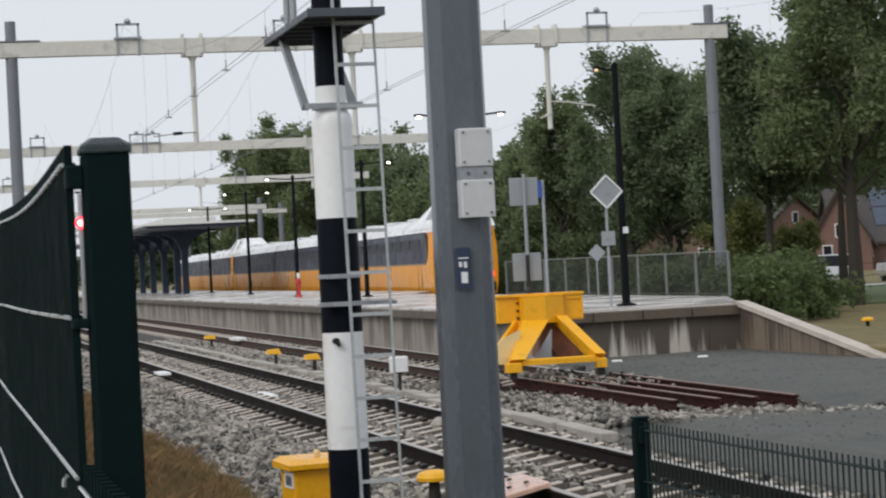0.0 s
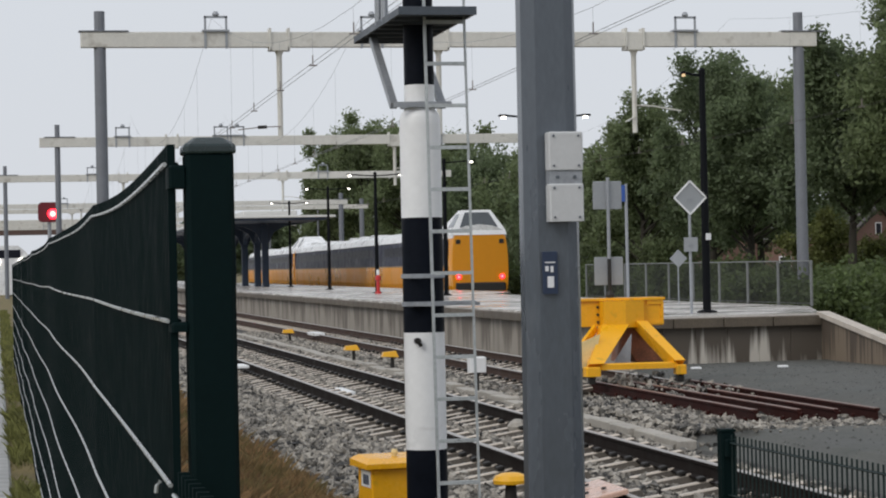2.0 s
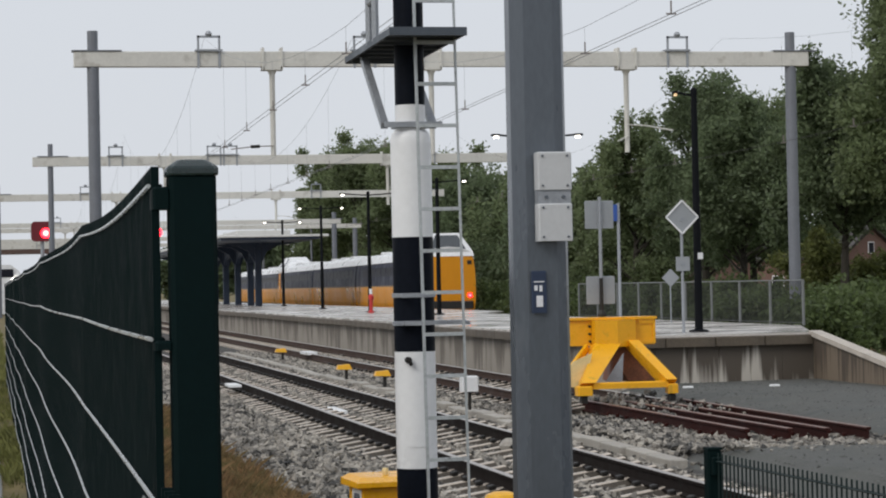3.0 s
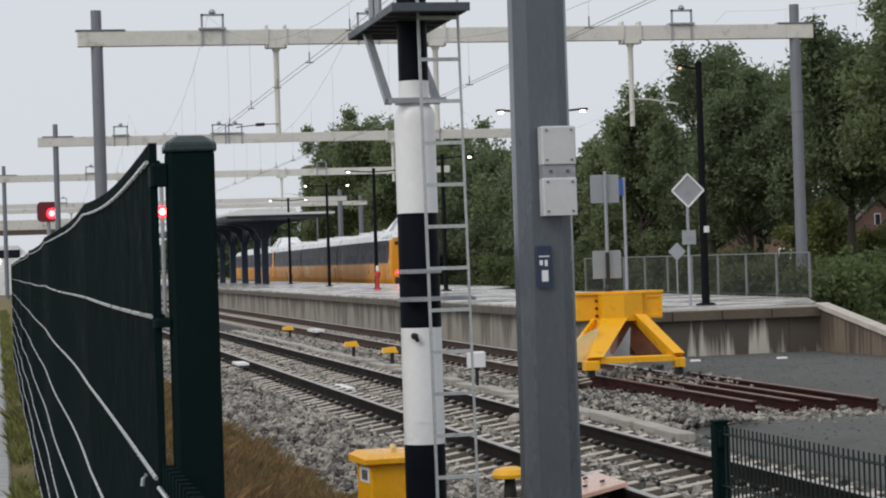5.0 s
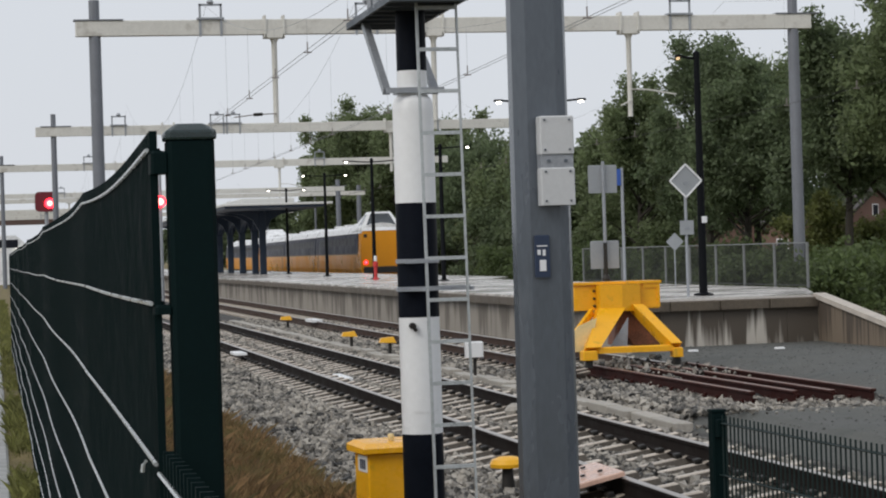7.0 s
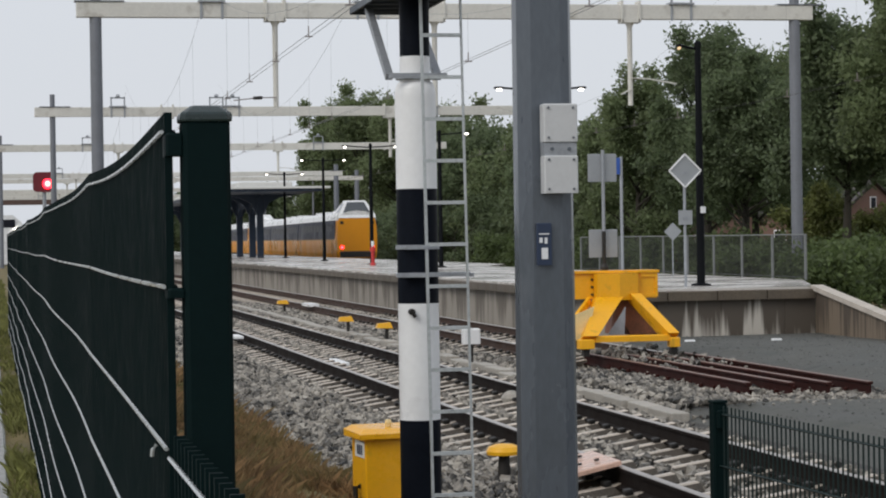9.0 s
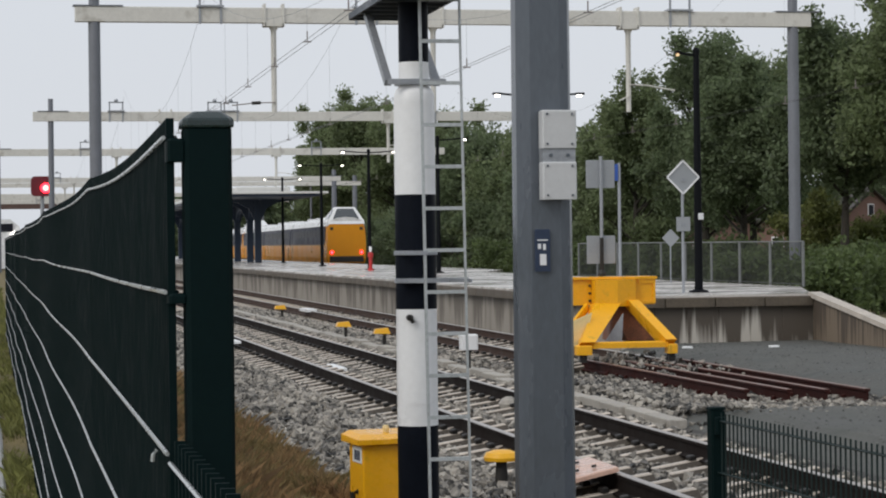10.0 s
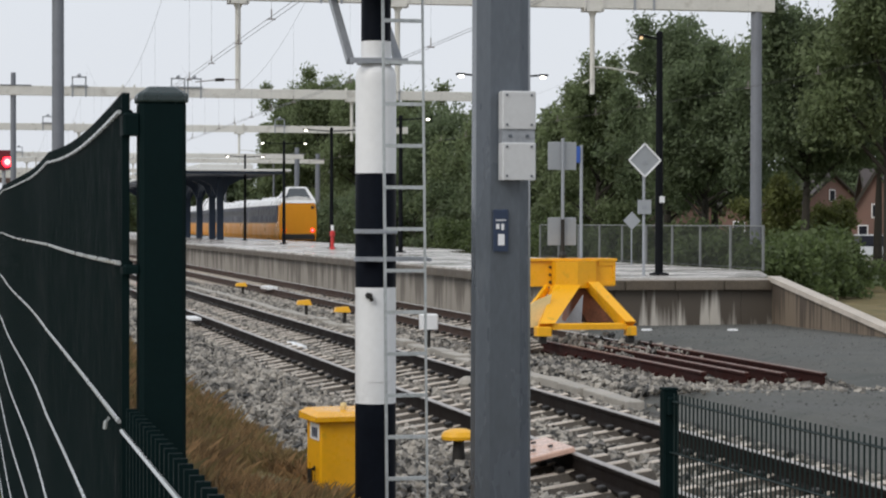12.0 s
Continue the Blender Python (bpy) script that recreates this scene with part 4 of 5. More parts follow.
# ---- fences ----
def build_panel_fence():
    f = thing("mesh_fence", "dark green welded mesh fence panels with pale horizontal wires", "fence")
    rg2 = random.Random(8)
    x_at = [0.2263, 0.239, 0.25, 0.25, 0.256, 0.25, 0.256, 0.25, 0.255, 0.25, 0.256, 0.25, 0.255, 0.25]
    y0 = 2.87
    tops = [2.036, 2.036] + [2.036 + rg2.uniform(-0.009, 0.005) for i in range(12)]
    for i in range(13):
        xa, xb = x_at[i], x_at[i + 1]
        length = 2.42
        bow = (0.004, 0.006, -0.004, 0.004, 0.0)[i % 5]
        za, zb = tops[i], tops[i + 1]
        place = lambda u: (xa + (xb - xa) * u + bow * math.sin(math.pi * u), y0 + length * u)
        drop = 0.013 if i == 0 else 0.004
        rods = S()
        n = 81
        for k in range(n):
            x, y = place(k / (n - 1))
            zt = za + (zb - za) * k / (n - 1) - drop * math.sin(math.pi * k / (n - 1))
            rods.add([(x - 0.0055, y - 0.003, 0.46), (x + 0.0045, y - 0.003, 0.46), (x + 0.0045, y + 0.003, 0.46), (x - 0.0055, y + 0.003, 0.46),
                      (x - 0.0055, y - 0.003, zt), (x + 0.0045, y - 0.003, zt), (x + 0.0045, y + 0.003, zt), (x - 0.0055, y + 0.003, zt)],
                     [(0, 1, 5, 4), (1, 2, 6, 5), (2, 3, 7, 6), (3, 0, 4, 7), (4, 5, 6, 7)])
        panel = part("mesh_panel", rods, M["green"], f)
        z = -0.024
        step = 0.19
        slack = drop
        while z > -1.53:
            # outer wire carries the painted sky reflection, inner one stays green
            for dx, mt in ((-0.0083, "wire"), (0.006, "green")):
                part("horizontal_wire", S().tube([(place(u / 8)[0] + dx, place(u / 8)[1] + 0.03 * u / 8, za + (zb - za) * u / 8 + z - slack * math.sin(math.pi * u / 8)) for u in range(9)], 0.003, 5), M[mt], panel)
            z -= step
            slack, step = 0.3 * drop, 0.199
        if i:
            part("fence_post", S().box(xa + 0.02, xa + 0.07, y0 - 0.06, y0 - 0.01, 0.4, 2.02, 0.004), M["green"], f)
        y0 += length + 0.03
    # the lower run that goes on past the end post
    low = S()
    for k in range(44):
        y = 2.83 - 0.05 * k
        low.box(0.224, 0.238, y - 0.003, y + 0.003, 0.46, 1.642)
    panel = part("mesh_panel", low, M["green"], f)
    for j in range(6):
        part("horizontal_wire", S().tube([(0.2205, 2.86, 1.612 - 0.197 * j), (0.2205, 0.7, 1.612 - 0.197 * j)], 0.003, 5), M["wire"], panel)
    part("wire_hook", S().tube([(0.214, 2.99, 1.618), (0.209, 2.99, 1.612), (0.208, 2.99, 1.603)], 0.0028, 5), M["wire"], panel)
    return f


build_panel_fence()


def build_end_post():
    p = thing("fence_post", "dark green square steel fence end post with cap", "fence post", (0.2715, 2.88, 0))
    part("post_tube", S().box(-0.029, 0.029, -0.029, 0.029, 0.3, 2.027, 0.005), M["green"], p)
    part("post_cap", S().loft([[(sx * a, sy * a, z) for sx, sy in ((-1, -0.8), (-0.8, -1), (0.8, -1), (1, -0.8), (1, 0.8), (0.8, 1), (-0.8, 1), (-1, 0.8))] for a, z in ((0.0285, 2.0235), (0.0312, 2.0243), (0.0318, 2.0265), (0.0318, 2.0325), (0.0302, 2.0355), (0.0245, 2.0395), (0.0185, 2.0435), (0.016, 2.0442))]), M["capgreen"], p, "wet dark green cap")
    for z, k in ((1.998, 0.7), (1.815, 0.3), (1.2, 1.0), (0.7, 1.0)):
        part("panel_clip", S().box(-0.05, -0.028, -0.026, 0.02, z - 0.022 * k, z + 0.018 * k, 0.003), M["green"], p)
    return p


build_end_post()


def build_low_fence():
    f = thing("bar_fence", "low dark green bar fence beside the track", "fence", (2.70, 8.24, 0))
    f.rotation_euler = (0, 0, radians(2.0))
    part("end_post", S().box(-0.028, 0.028, -0.028, 0.028, -0.1, 1.236, 0.006), M["green"], f)
    part("post_cap", S().box(-0.03, 0.03, -0.03, 0.03, 1.236, 1.246, 0.004), M["green"], f)
    for z in (1.18, 0.6):
        part("panel_clip", S().box(-0.02, 0.02, -0.06, -0.028, z - 0.035, z + 0.03, 0.004), M["green"], f)
    for y in (-2.5, -5.0):
        part("fence_post", S().box(-0.028, 0.028, y - 0.028, y + 0.028, -0.1, 1.236, 0.006), M["green"], f)
    for i in range(132):
        y = -0.06 - 0.041 * i
        part("rod", S().box(-0.0026, 0.0026, y - 0.0026, y + 0.0026, 0.1, 1.226), M["fencegreen"], f)
    for z in (1.196, 1.0, 0.8, 0.6, 0.4, 0.2):
        for dx in (-0.006, 0.006):
            part("horizontal_wire", S().tube([(dx, -0.03, z), (dx, -5.4, z)], 0.0036, 5), M["fencegreen"], f)
    return f


build_low_fence()


# ---- lineside boxes and markers ----
def build_yellow_box():
    b = thing("relay_box", "yellow lineside equipment box with a sloping lid", "equipment box", (2.8, 16.2, -0.11))
    b.rotation_euler = (0, 0, radians(7))
    part("body", S().box(-0.2, 0.2, -0.15, 0.2, -0.2, 0.55, 0.012), M["yellow"], b)
    part("lid", S().loft([[(-0.25, -0.2, 0.55), (0.24, -0.2, 0.55), (0.24, 0.24, 0.55), (-0.25, 0.24, 0.55)], [(-0.25, -0.2, 0.585), (0.24, -0.2, 0.585), (0.24, 0.24, 0.6), (-0.25, 0.24, 0.6)], [(-0.2, -0.1, 0.615), (0.2, -0.1, 0.615), (0.2, 0.2, 0.63), (-0.2, 0.2, 0.63)]]), M["yellow"], b)
    part("knob", S().turned([(0.022, 0.62), (0.026, 0.65), (0.02, 0.672)], 10, (0.02, 0)), M["cream"], b)
    part("notice", S().box(-0.205, -0.2005, -0.13, 0.1, 0.41, 0.53), M["ink"], b)
    for i in range(3):
        part("notice_bar", S().box(-0.209, -0.2055, -0.09 + 0.05 * i, -0.06 + 0.05 * i, 0.43, 0.5), M["plate"], b)
    part("cable_gland", S().tube([(-0.205, -0.02, 0.2), (-0.24, -0.02, 0.2), (-0.24, -0.02, 0.0)], 0.02, 8), M["fixing"], b)


build_yellow_box()


def build_marker(x, y, z, w, label):
    m = thing("cable_marker", label, "marker", (x, y, 0), "yellow cable markers")
    part("stem", S().turned([(w * 0.5, -0.3), (w * 0.42, -0.23), (w * 0.2, -0.19), (w * 0.16, z - 0.05), (w * 0.26, z - 0.01)], 12), M["fixing"], m, "black stem", True)
    part("cap", S().turned([(w * 0.5, z - 0.03), (w * 0.52, z), (w * 0.44, z + w * 0.13), (w * 0.26, z + w * 0.2), (0.01, z + w * 0.22)], 18), M["capy"], m, "yellow domed cap", True)
    return m


build_marker(20.0, 45.2, 0.2, 0.26, "yellow domed marker in the grass beside the ramp")
build_marker(4.34, 19.1, 0.02, 0.3, "yellow domed marker on a black stem in the ballast")


def build_wedge(x, y):
    m = thing("cable_marker", "small yellow plate marker on a black stub", "marker", (x, y, 0), "yellow cable markers")
    part("stem", S().box(-0.01, 0.055, -0.03, 0.03, -0.3, 0.11), M["fixing"], m)
    part("cap", S().loft([[(-0.19, -0.08, 0.1), (0.14, -0.08, 0.09), (0.14, 0.12, 0.09), (-0.19, 0.12, 0.1)], [(-0.16, -0.05, 0.19), (0.09, -0.05, 0.21), (0.09, 0.1, 0.21), (-0.16, 0.1, 0.19)]]), M["capy"], m)


for x, y in ((8.0, 62.6), (7.55, 48.3), (7.68, 44.2)):
    build_wedge(x, y)

jb = thing("junction_box", "white lineside junction box on a short leg", "junction box", (7.56, 35.5, 0.07))
part("case", S().box(-0.14, 0.14, -0.1, 0.1, 0.09, 0.34, 0.02), M["white"], jb)
part("leg", S().box(-0.015, 0.03, -0.02, 0.02, -0.37, 0.1), M["fixing"], jb)

bd = thing("track_plate", "wet orange board bolted beside the rail", "plate", (4.66, 18.1, -0.06))
bd.rotation_euler = (0, -0.22, 0)
part("board", S().box(-0.14, 0.34, -0.45, 0.45, 0, 0.04, 0.01), M["pink"], bd)
for x, y in ((-0.05, 0.2), (0.16, 0.2), (0.05, -0.2), (0.2, -0.2)):
    part("bolt", S().turned([(0.022, 0.05), (0.022, 0.065)], 8, (x, y)), M["fixing"], bd)
solo("trackside_slab", S().box(-0.16, 0.16, -0.7, 0.7, 0, 0.05, 0.01), M["white"], "white slab lying beside the rail", "slab", (5.5, 36.7, -0.165), "white slabs")
solo("trackside_slab", S().box(-0.12, 0.12, -0.5, 0.5, 0, 0.05, 0.01), M["white"], "white slab lying beside the rail", "slab", (4.74, 44.8, -0.05), "white slabs")
solo("trackside_slab", S().box(-0.15, 0.15, -0.75, 0.75, 0, 0.08, 0.01), M["white"], "white slab lying beside the rail", "slab", (8.98, 64.2, -0.03), "white slabs")
rock = S().loft([[(r * math.cos(a) * (1 + 0.2 * math.sin(3 * a + q)), 1.3 * r * math.sin(a), q * 0.09) for a in [k * math.pi / 5 for k in range(10)]] for q, r in ((-1, 0.09), (0, 0.12), (0.6, 0.09), (1.0, 0.04))])
solo("pale_rock", rock, M["duct"], "pale lump of stone beside the rail", "rock", (6.36, 27.5, -0.14))
for x, y in ((12.1, 38.2), (13.6, 37.9)):
    solo("litter", S().box(-0.09, 0.08, -0.06, 0.06, 0, 0.035, 0.012), M["white"], "pale scrap of litter on the gravel", "litter", (x, y, -0.03))


# ---- on the platform ----
def build_lamp(x, y, z, arms, label, warm=False):
    """Black platform lamp post; arms give the reach to each side."""
    p = thing("platform_lamp", label, "lamp post", (x, y, 0.84), "platform lamps")
    part("base", S().turned([(0.2, 0), (0.2, 0.03), (0.09, 0.06)], 14), M["lampblack"], p)
    part("pole", S().turned([(0.085, 0.05), (0.075, z * 0.5), (0.06, z)], 12), M["lampblack"], p, smooth=True)
    part("finial", S().turned([(0.07, z), (0.07, z + 0.1), (0.03, z + 0.14)], 10), M["lampblack"], p)
    for a in arms:
        arm = part("arm", S().tube([(0, 0, z - 0.02), (a * 0.5, 0, z + 0.0), (a, 0, z + 0.04)], 0.028, 6), M["lampblack"], p)
        part("lantern", S().box(min(a, a * 1.22), max(a, a * 1.22), -0.09, 0.09, z + 0.02, z + 0.07, 0.015), M["lampblack"], arm)
        part("diffuser", S().box(min(a * 1.04, a * 1.15), max(a * 1.04, a * 1.15), -0.06, 0.06, z - 0.03, z + 0.018, 0.01), M["lampwarm" if warm else "lampon"], arm, "lit lamp glass")
    return p


near_lamp = build_lamp(13.9, 43.1, 4.75, (-0.35,), "black platform lamp post with one lit warm lantern", True)
part("tag", S().box(-0.02, 0.09, -0.1, -0.075, 1.45, 1.58, 0.01), M["white"], near_lamp, "small white tag")
build_lamp(13.35, 54, 4.66, (-0.95, 0.95), "black platform lamp post with two lit lanterns")
build_lamp(15.55, 77.8, 4.7, (-0.9, 0.9), "black platform lamp post with two lit lanterns")
build_lamp(15.05, 89.5, 4.75, (-0.95, 0.95), "black platform lamp post with two lit lanterns")
build_lamp(15.9, 108.5, 4.9, (-0.95, 0.95), "black platform lamp post with two lit lanterns")
build_lamp(16.9, 131, 4.9, (-0.95, 0.95), "black platform lamp post with two lit lanterns")

hy = thing("red_post", "short red standpipe with a white band on the platform", "standpipe", (14.75, 87.5, 0.84))
part("body", S().turned([(0.12, 0), (0.12, 0.06), (0.07, 0.1), (0.07, 0.5), (0.11, 0.54), (0.11, 0.68), (0.04, 0.74)], 12), M["hydrant"], hy, smooth=True)
part("band", S().turned([(0.06, 0.74), (0.06, 0.95)], 12), M["white"], hy)


def build_diamond():
    s = thing("diamond_sign", "back of a diamond-shaped track sign on a steel pole", "sign", (13.39, 42.5, 0.84))
    part("pole", S().tube([(0, 0, 0), (0, 0, 2.5)], 0.03, 8), M["galv"], s)
    d = 0.325
    part("panel", S().prism([(0, 2.28 - d), (d, 2.28), (0, 2.28 + d), (-d, 2.28)], 1, -0.05, -0.035), M["signback"], s)
    rim = S()
    for a, b in (((0, -d), (d, 0)), ((d, 0), (0, d)), ((0, d), (-d, 0)), ((-d, 0), (0, -d))):
        rim.bar((a[0], -0.06, 2.28 + a[1]), (b[0], -0.06, 2.28 + b[1]), 0.03, 0.03)
    part("rim", rim, M["white"], s)
    part("small_plate", S().box(-0.14, 0.14, -0.05, -0.035, 1.22, 1.5), M["signback"], s)
    for z in (1.32, 2.2):
        part("bracket", S().box(-0.045, 0.045, -0.06, 0.03, z, z + 0.06), M["galv"], s)


build_diamond()
ds = thing("diamond_sign", "small distant diamond sign back on a thin pole", "sign", (16.23, 52.5, 0.74))
part("pole", S().tube([(0, 0, 0.1), (0, 0, 1.3)], 0.016, 8), M["galv"], ds)
part("panel", S().prism([(0, 0.98), (0.22, 1.2), (0, 1.42), (-0.22, 1.2)], 1, -0.04, -0.025), M["signback"], ds)


def build_info_sign():
    s = thing("track_sign", "pair of grey sign backs on a post above the buffer stop", "sign", (9.69, 35.1, 1.3))
    part("post", S().tube([(0, 0, 0), (0, 0, 1.95)], 0.028, 8), M["galv"], s)
    part("collar", S().turned([(0.07, 0.02), (0.07, 0.06), (0.04, 0.12)], 10), M["fixing"], s)
    part("sleeve", S().tube([(0, -0.005, 0.1), (0, -0.005, 0.64)], 0.031, 8), M["fixing"], s, "black sleeve on the lower post")
    for z in (0.22, 1.44):
        pl = part("plate", S().box(-0.24, 0.24, 0.035, 0.05, z, z + 0.45, 0.01), M["signback"], s)
        part("stiffener", S().box(-0.035, 0.035, 0.02, 0.036, z + 0.02, z + 0.43), M["galv"], pl)


build_info_sign()
bs = thing("name_sign", "blue platform sign on a pale steel post", "sign", (13.53, 47.5, 0.84))
part("post", S().tube([(0, 0, 0), (0, 0, 2.75)], 0.035, 8), M["galv"], bs)
part("board", S().box(-0.26, -0.03, -0.05, 0.0, 2.36, 2.72, 0.01), M["signblue"], bs)


def build_railing():
    r = thing("platform_railing", "grey steel railing with wire infill along the platform edge", "railing", (17.38, 0, 0.84))
    n = 10
    y0, step = 46.5, 2.11
    for i in range(n):
        part("post", S().box(-0.022, 0.022, y0 + step * i - 0.025, y0 + step * i + 0.03, 0, 1.0), M["railing"], r)
        if i < n - 1:
            fill = S()
            for k in range(1, 22):
                y = y0 + step * (i + k / 22)
                fill.box(-0.005, 0.005, y - 0.005, y + 0.005, 0.06, 0.97)
            part("infill", fill, M["mesh"], r, kind="stuff")
    part("top_rail", S().box(-0.02, 0.02, y0, y0 + step * (n - 1), 0.975, 1.0), M["railing"], r)
    part("bottom_rail", S().box(-0.015, 0.015, y0, y0 + step * (n - 1), 0.04, 0.06), M["mesh"], r)


build_railing()


# ---- station canopy ----
def build_canopy():
    c = thing("platform_canopy", "dark blue steel platform canopy with a pale flat roof", "canopy", (16.1, 128, 0.74))
    part("roof", S().box(-3.2, 3.1, 0, 70, 4.1, 4.22, 0.03), M["canopytop"], c, "pale roof edge")
    part("fascia", S().box(-3.1, 2.6, 0.2, 69, 3.95, 4.1), M["canopy"], c)
    part("upper_roof", S().box(-1.8, 1.4, 4, 66, 4.3, 4.6, 0.05), M["canopytop"], c)
    for y in (8.7, 12.9, 20.2, 27.8, 35.2, 42.8, 50.2, 57.6, 65.0):
        col = part("column", S().box(-0.2, 0.2, y - 0.2, y + 0.2, 0, 3.9, 0.03), M["canopy"], c)
        for s in (-1, 1):
            part("bracket", S().prism([(s * 0.2, 2.7), (s * 0.2, 3.95), (s * 2.4, 3.95), (s * 1.2, 3.75), (s * 0.55, 3.4)], 1, y - 0.12, y + 0.12), M["canopy"], col)
    stand = (8.7, 12.9, 20.2, 27.8, 35.2, 42.8, 50.2, 57.6, 65.0)
    for p, q in zip(stand, stand[1:]):
        w = q - p
        under = [(p + 0.2 + (w - 0.4) * k / 8, 2.75 + 0.75 * math.sin(math.pi * k / 8) ** 0.6) for k in range(9)]
        part("arched_beam", S().prism(under + [(q - 0.2, 3.95), (p + 0.2, 3.95)], 0, -0.12, 0.12), M["canopy"], c)


build_canopy()


# ---- red signals ----
def build_red_signal(x, y, z, label, mast_z):
    s = thing("railway_signal", label, "signal", (x, y, 0), "red signals")
    part("mast", S().tube([(0, 0.2, -0.3), (0, 0.2, mast_z)], 0.09, 8), M["galv"], s)
    corner = [(cx + 0.2 * math.cos(radians(d)), z + cz + 0.2 * math.sin(radians(d))) for cx, cz, d0 in ((0.3, 0.25, 0), (-0.32, 0.25, 90), (-0.32, -0.28, 180), (0.3, -0.28, 270)) for d in range(d0, d0 + 91, 18)]
    part("housing", S().prism(corner, 1, 0, 0.3), M["redhood"], s, "dark red housing with the lamp's glow put into its material")
    part("lamp", S().tube([(0.16, 0.0, z - 0.1), (0.16, -0.06, z - 0.1)], 0.24, 18), M["red"], s, "lit red lamp")
    part("lamp_core", S().tube([(0.16, -0.06, z - 0.1), (0.16, -0.09, z - 0.1)], 0.13, 16), M["redcore"], s)
    return s


build_red_signal(2.49, 107, 4.8, "railway signal on a mast showing a bright red light", 4.4)
s2 = thing("railway_signal", "slim railway signal showing a bright red light", "signal", (8.02, 110, -0.06), "red signals")
part("mast", S().tube([(0, 0.2, -0.3), (0, 0.2, 6.2)], 0.1, 8), M["galv"], s2)
part("lamp", S().tube([(0, 0.0, 4.78), (0, -0.06, 4.78)], 0.28, 18), M["red"], s2)
part("lamp_core", S().tube([(0, -0.06, 4.78), (0, -0.09, 4.78)], 0.18, 16), M["redcore"], s2)


# ---- train ----
PROFILE = [(0.0, 0.62), (1.30, 0.62), (1.36, 0.95), (1.39, 1.6), (1.39, 2.05), (1.35, 2.7), (1.28, 3.12), (1.1, 3.48), (0.6, 3.68), (0.0, 3.74)]


def half_at(z):
    for (a, za), (b, zb) in zip(PROFILE[1:], PROFILE[2:]):
        if za <= z <= zb:
            return a + (b - a) * (z - za) / (zb - za)
    return 0.0


def band(y0, y1, zs, out=0.0, taper=None):
    """Both sides of the body between two heights as one shell, with thickness."""
    s = S()
    stations = taper or [(y0, 1.0), (y1, 1.0)]
    rings = []
    for y, k in stations:
        left = [(-(half_at(z) + out) * k, y, z) for z in zs]
        rings.append(left + [(-p[0], p[1], p[2]) for p in reversed(left)])
    s.loft(rings)
    return s


def build_car(train, y0, y1, nose_back=False, nose_front=False):
    a, b = y0, y1
    tip = lambda lo, hi: [(lo, 0.93), (lo + 0.25, 0.97), (lo + 1.0, 1.0), (hi, 1.0)]
    ends = tip(a, b) if nose_back else [(a, 1.0), (b, 1.0)]
    if nose_front:
        ends = [(a, 1.0), (b - 1.0, 1.0), (b - 0.25, 0.97), (b, 0.93)]
    car = part("car_body", band(a, b, [0.62, 0.95, 1.6, 1.84], taper=ends), M["orange"], train, "yellow lower body side")
    start = a + 1.15 if nose_back else a + 0.05
    stop = b - 1.15 if nose_front else b - 0.05
    part("window_band", band(start, stop, [1.84, 2.4, 2.7, 3.12]), M["blue"], car, "dark blue window band")
    part("waist_line", band(start, stop, [1.845, 1.9], 0.006), M["waist"], car, "pale line under the windows")
    for lo, hi, on in ((a, start, nose_back), (stop, b, nose_front)):
        if not on:
            continue
        shape = tip(lo, hi) if nose_back else [(lo, 1.0), (hi - 1.0, 1.0), (hi - 0.25, 0.97), (hi, 0.93)]
        part("nose", band(lo, hi, [1.84, 2.4, 2.7, 3.12, 3.27], 0.0, shape), M["orange"], car, "flat yellow cab end")
        join, turn = (hi, -1) if nose_back else (lo, 1)
        for s in (-1, 1):
            pts = [(join + turn * (0.5 * math.cos(t) - 0.02), 2.48 + 0.64 * math.sin(t)) for t in [radians(d) for d in range(-90, 91, 18)]]
            part("band_end", S().prism(pts, 0, *sorted((s * 1.30, s * 1.395))), M["blue"], car)
    part("roof", band(a + (0.1 if nose_back else 0), b - (0.1 if nose_front else 0), [3.12, 3.48, 3.68, 3.74]), M["roof"], car, "pale wet roof")
    part("roof_gutter", band(start + 0.1, stop - 0.1, [3.105, 3.135], 0.012), M["under"], car)
    part("underframe", S().box(-1.25, 1.25, a + 0.3, b - 0.3, 0.2, 0.64), M["under"], car)
    n = int((stop - start - 2) / 2.1)
    for i in range(n):
        y = start + 1.3 + 2.1 * i
        for s in (-1, 1):
            x = half_at(2.5) * s
            part("window", S().box(min(x, x * 1.004), max(x, x * 1.004), y, y + 1.7, 2.15, 2.88, 0.0), M["glass"], car)
    for y in (start + 0.9, stop - 1.6):
        for s in (-1, 1):
            x = half_at(1.5) * s
            part("door_seam", S().box(min(x, x * 1.006), max(x, x * 1.006), y, y + 0.04, 0.8, 1.84), M["under"], car)
            part("door_seam", S().box(min(x, x * 1.006), max(x, x * 1.006), y + 0.75, y + 0.79, 0.8, 1.84), M["under"], car)
    for i in range(3):
        y = a + (b - a) * (0.3 + 0.22 * i)
        part("roof_unit", S().box(-0.55, 0.55, y, y + 1.6, 3.7, 3.82, 0.05), M["roof"], car)
    for wy in (a + 3.2, a + 5.6, b - 5.6, b - 3.2):
        for s in (-1, 1):
            part("wheel", S().tube([(s * 0.68, wy, 0.44), (s * 0.82, wy, 0.44)], 0.44, 18), M["under"], car)
    return car


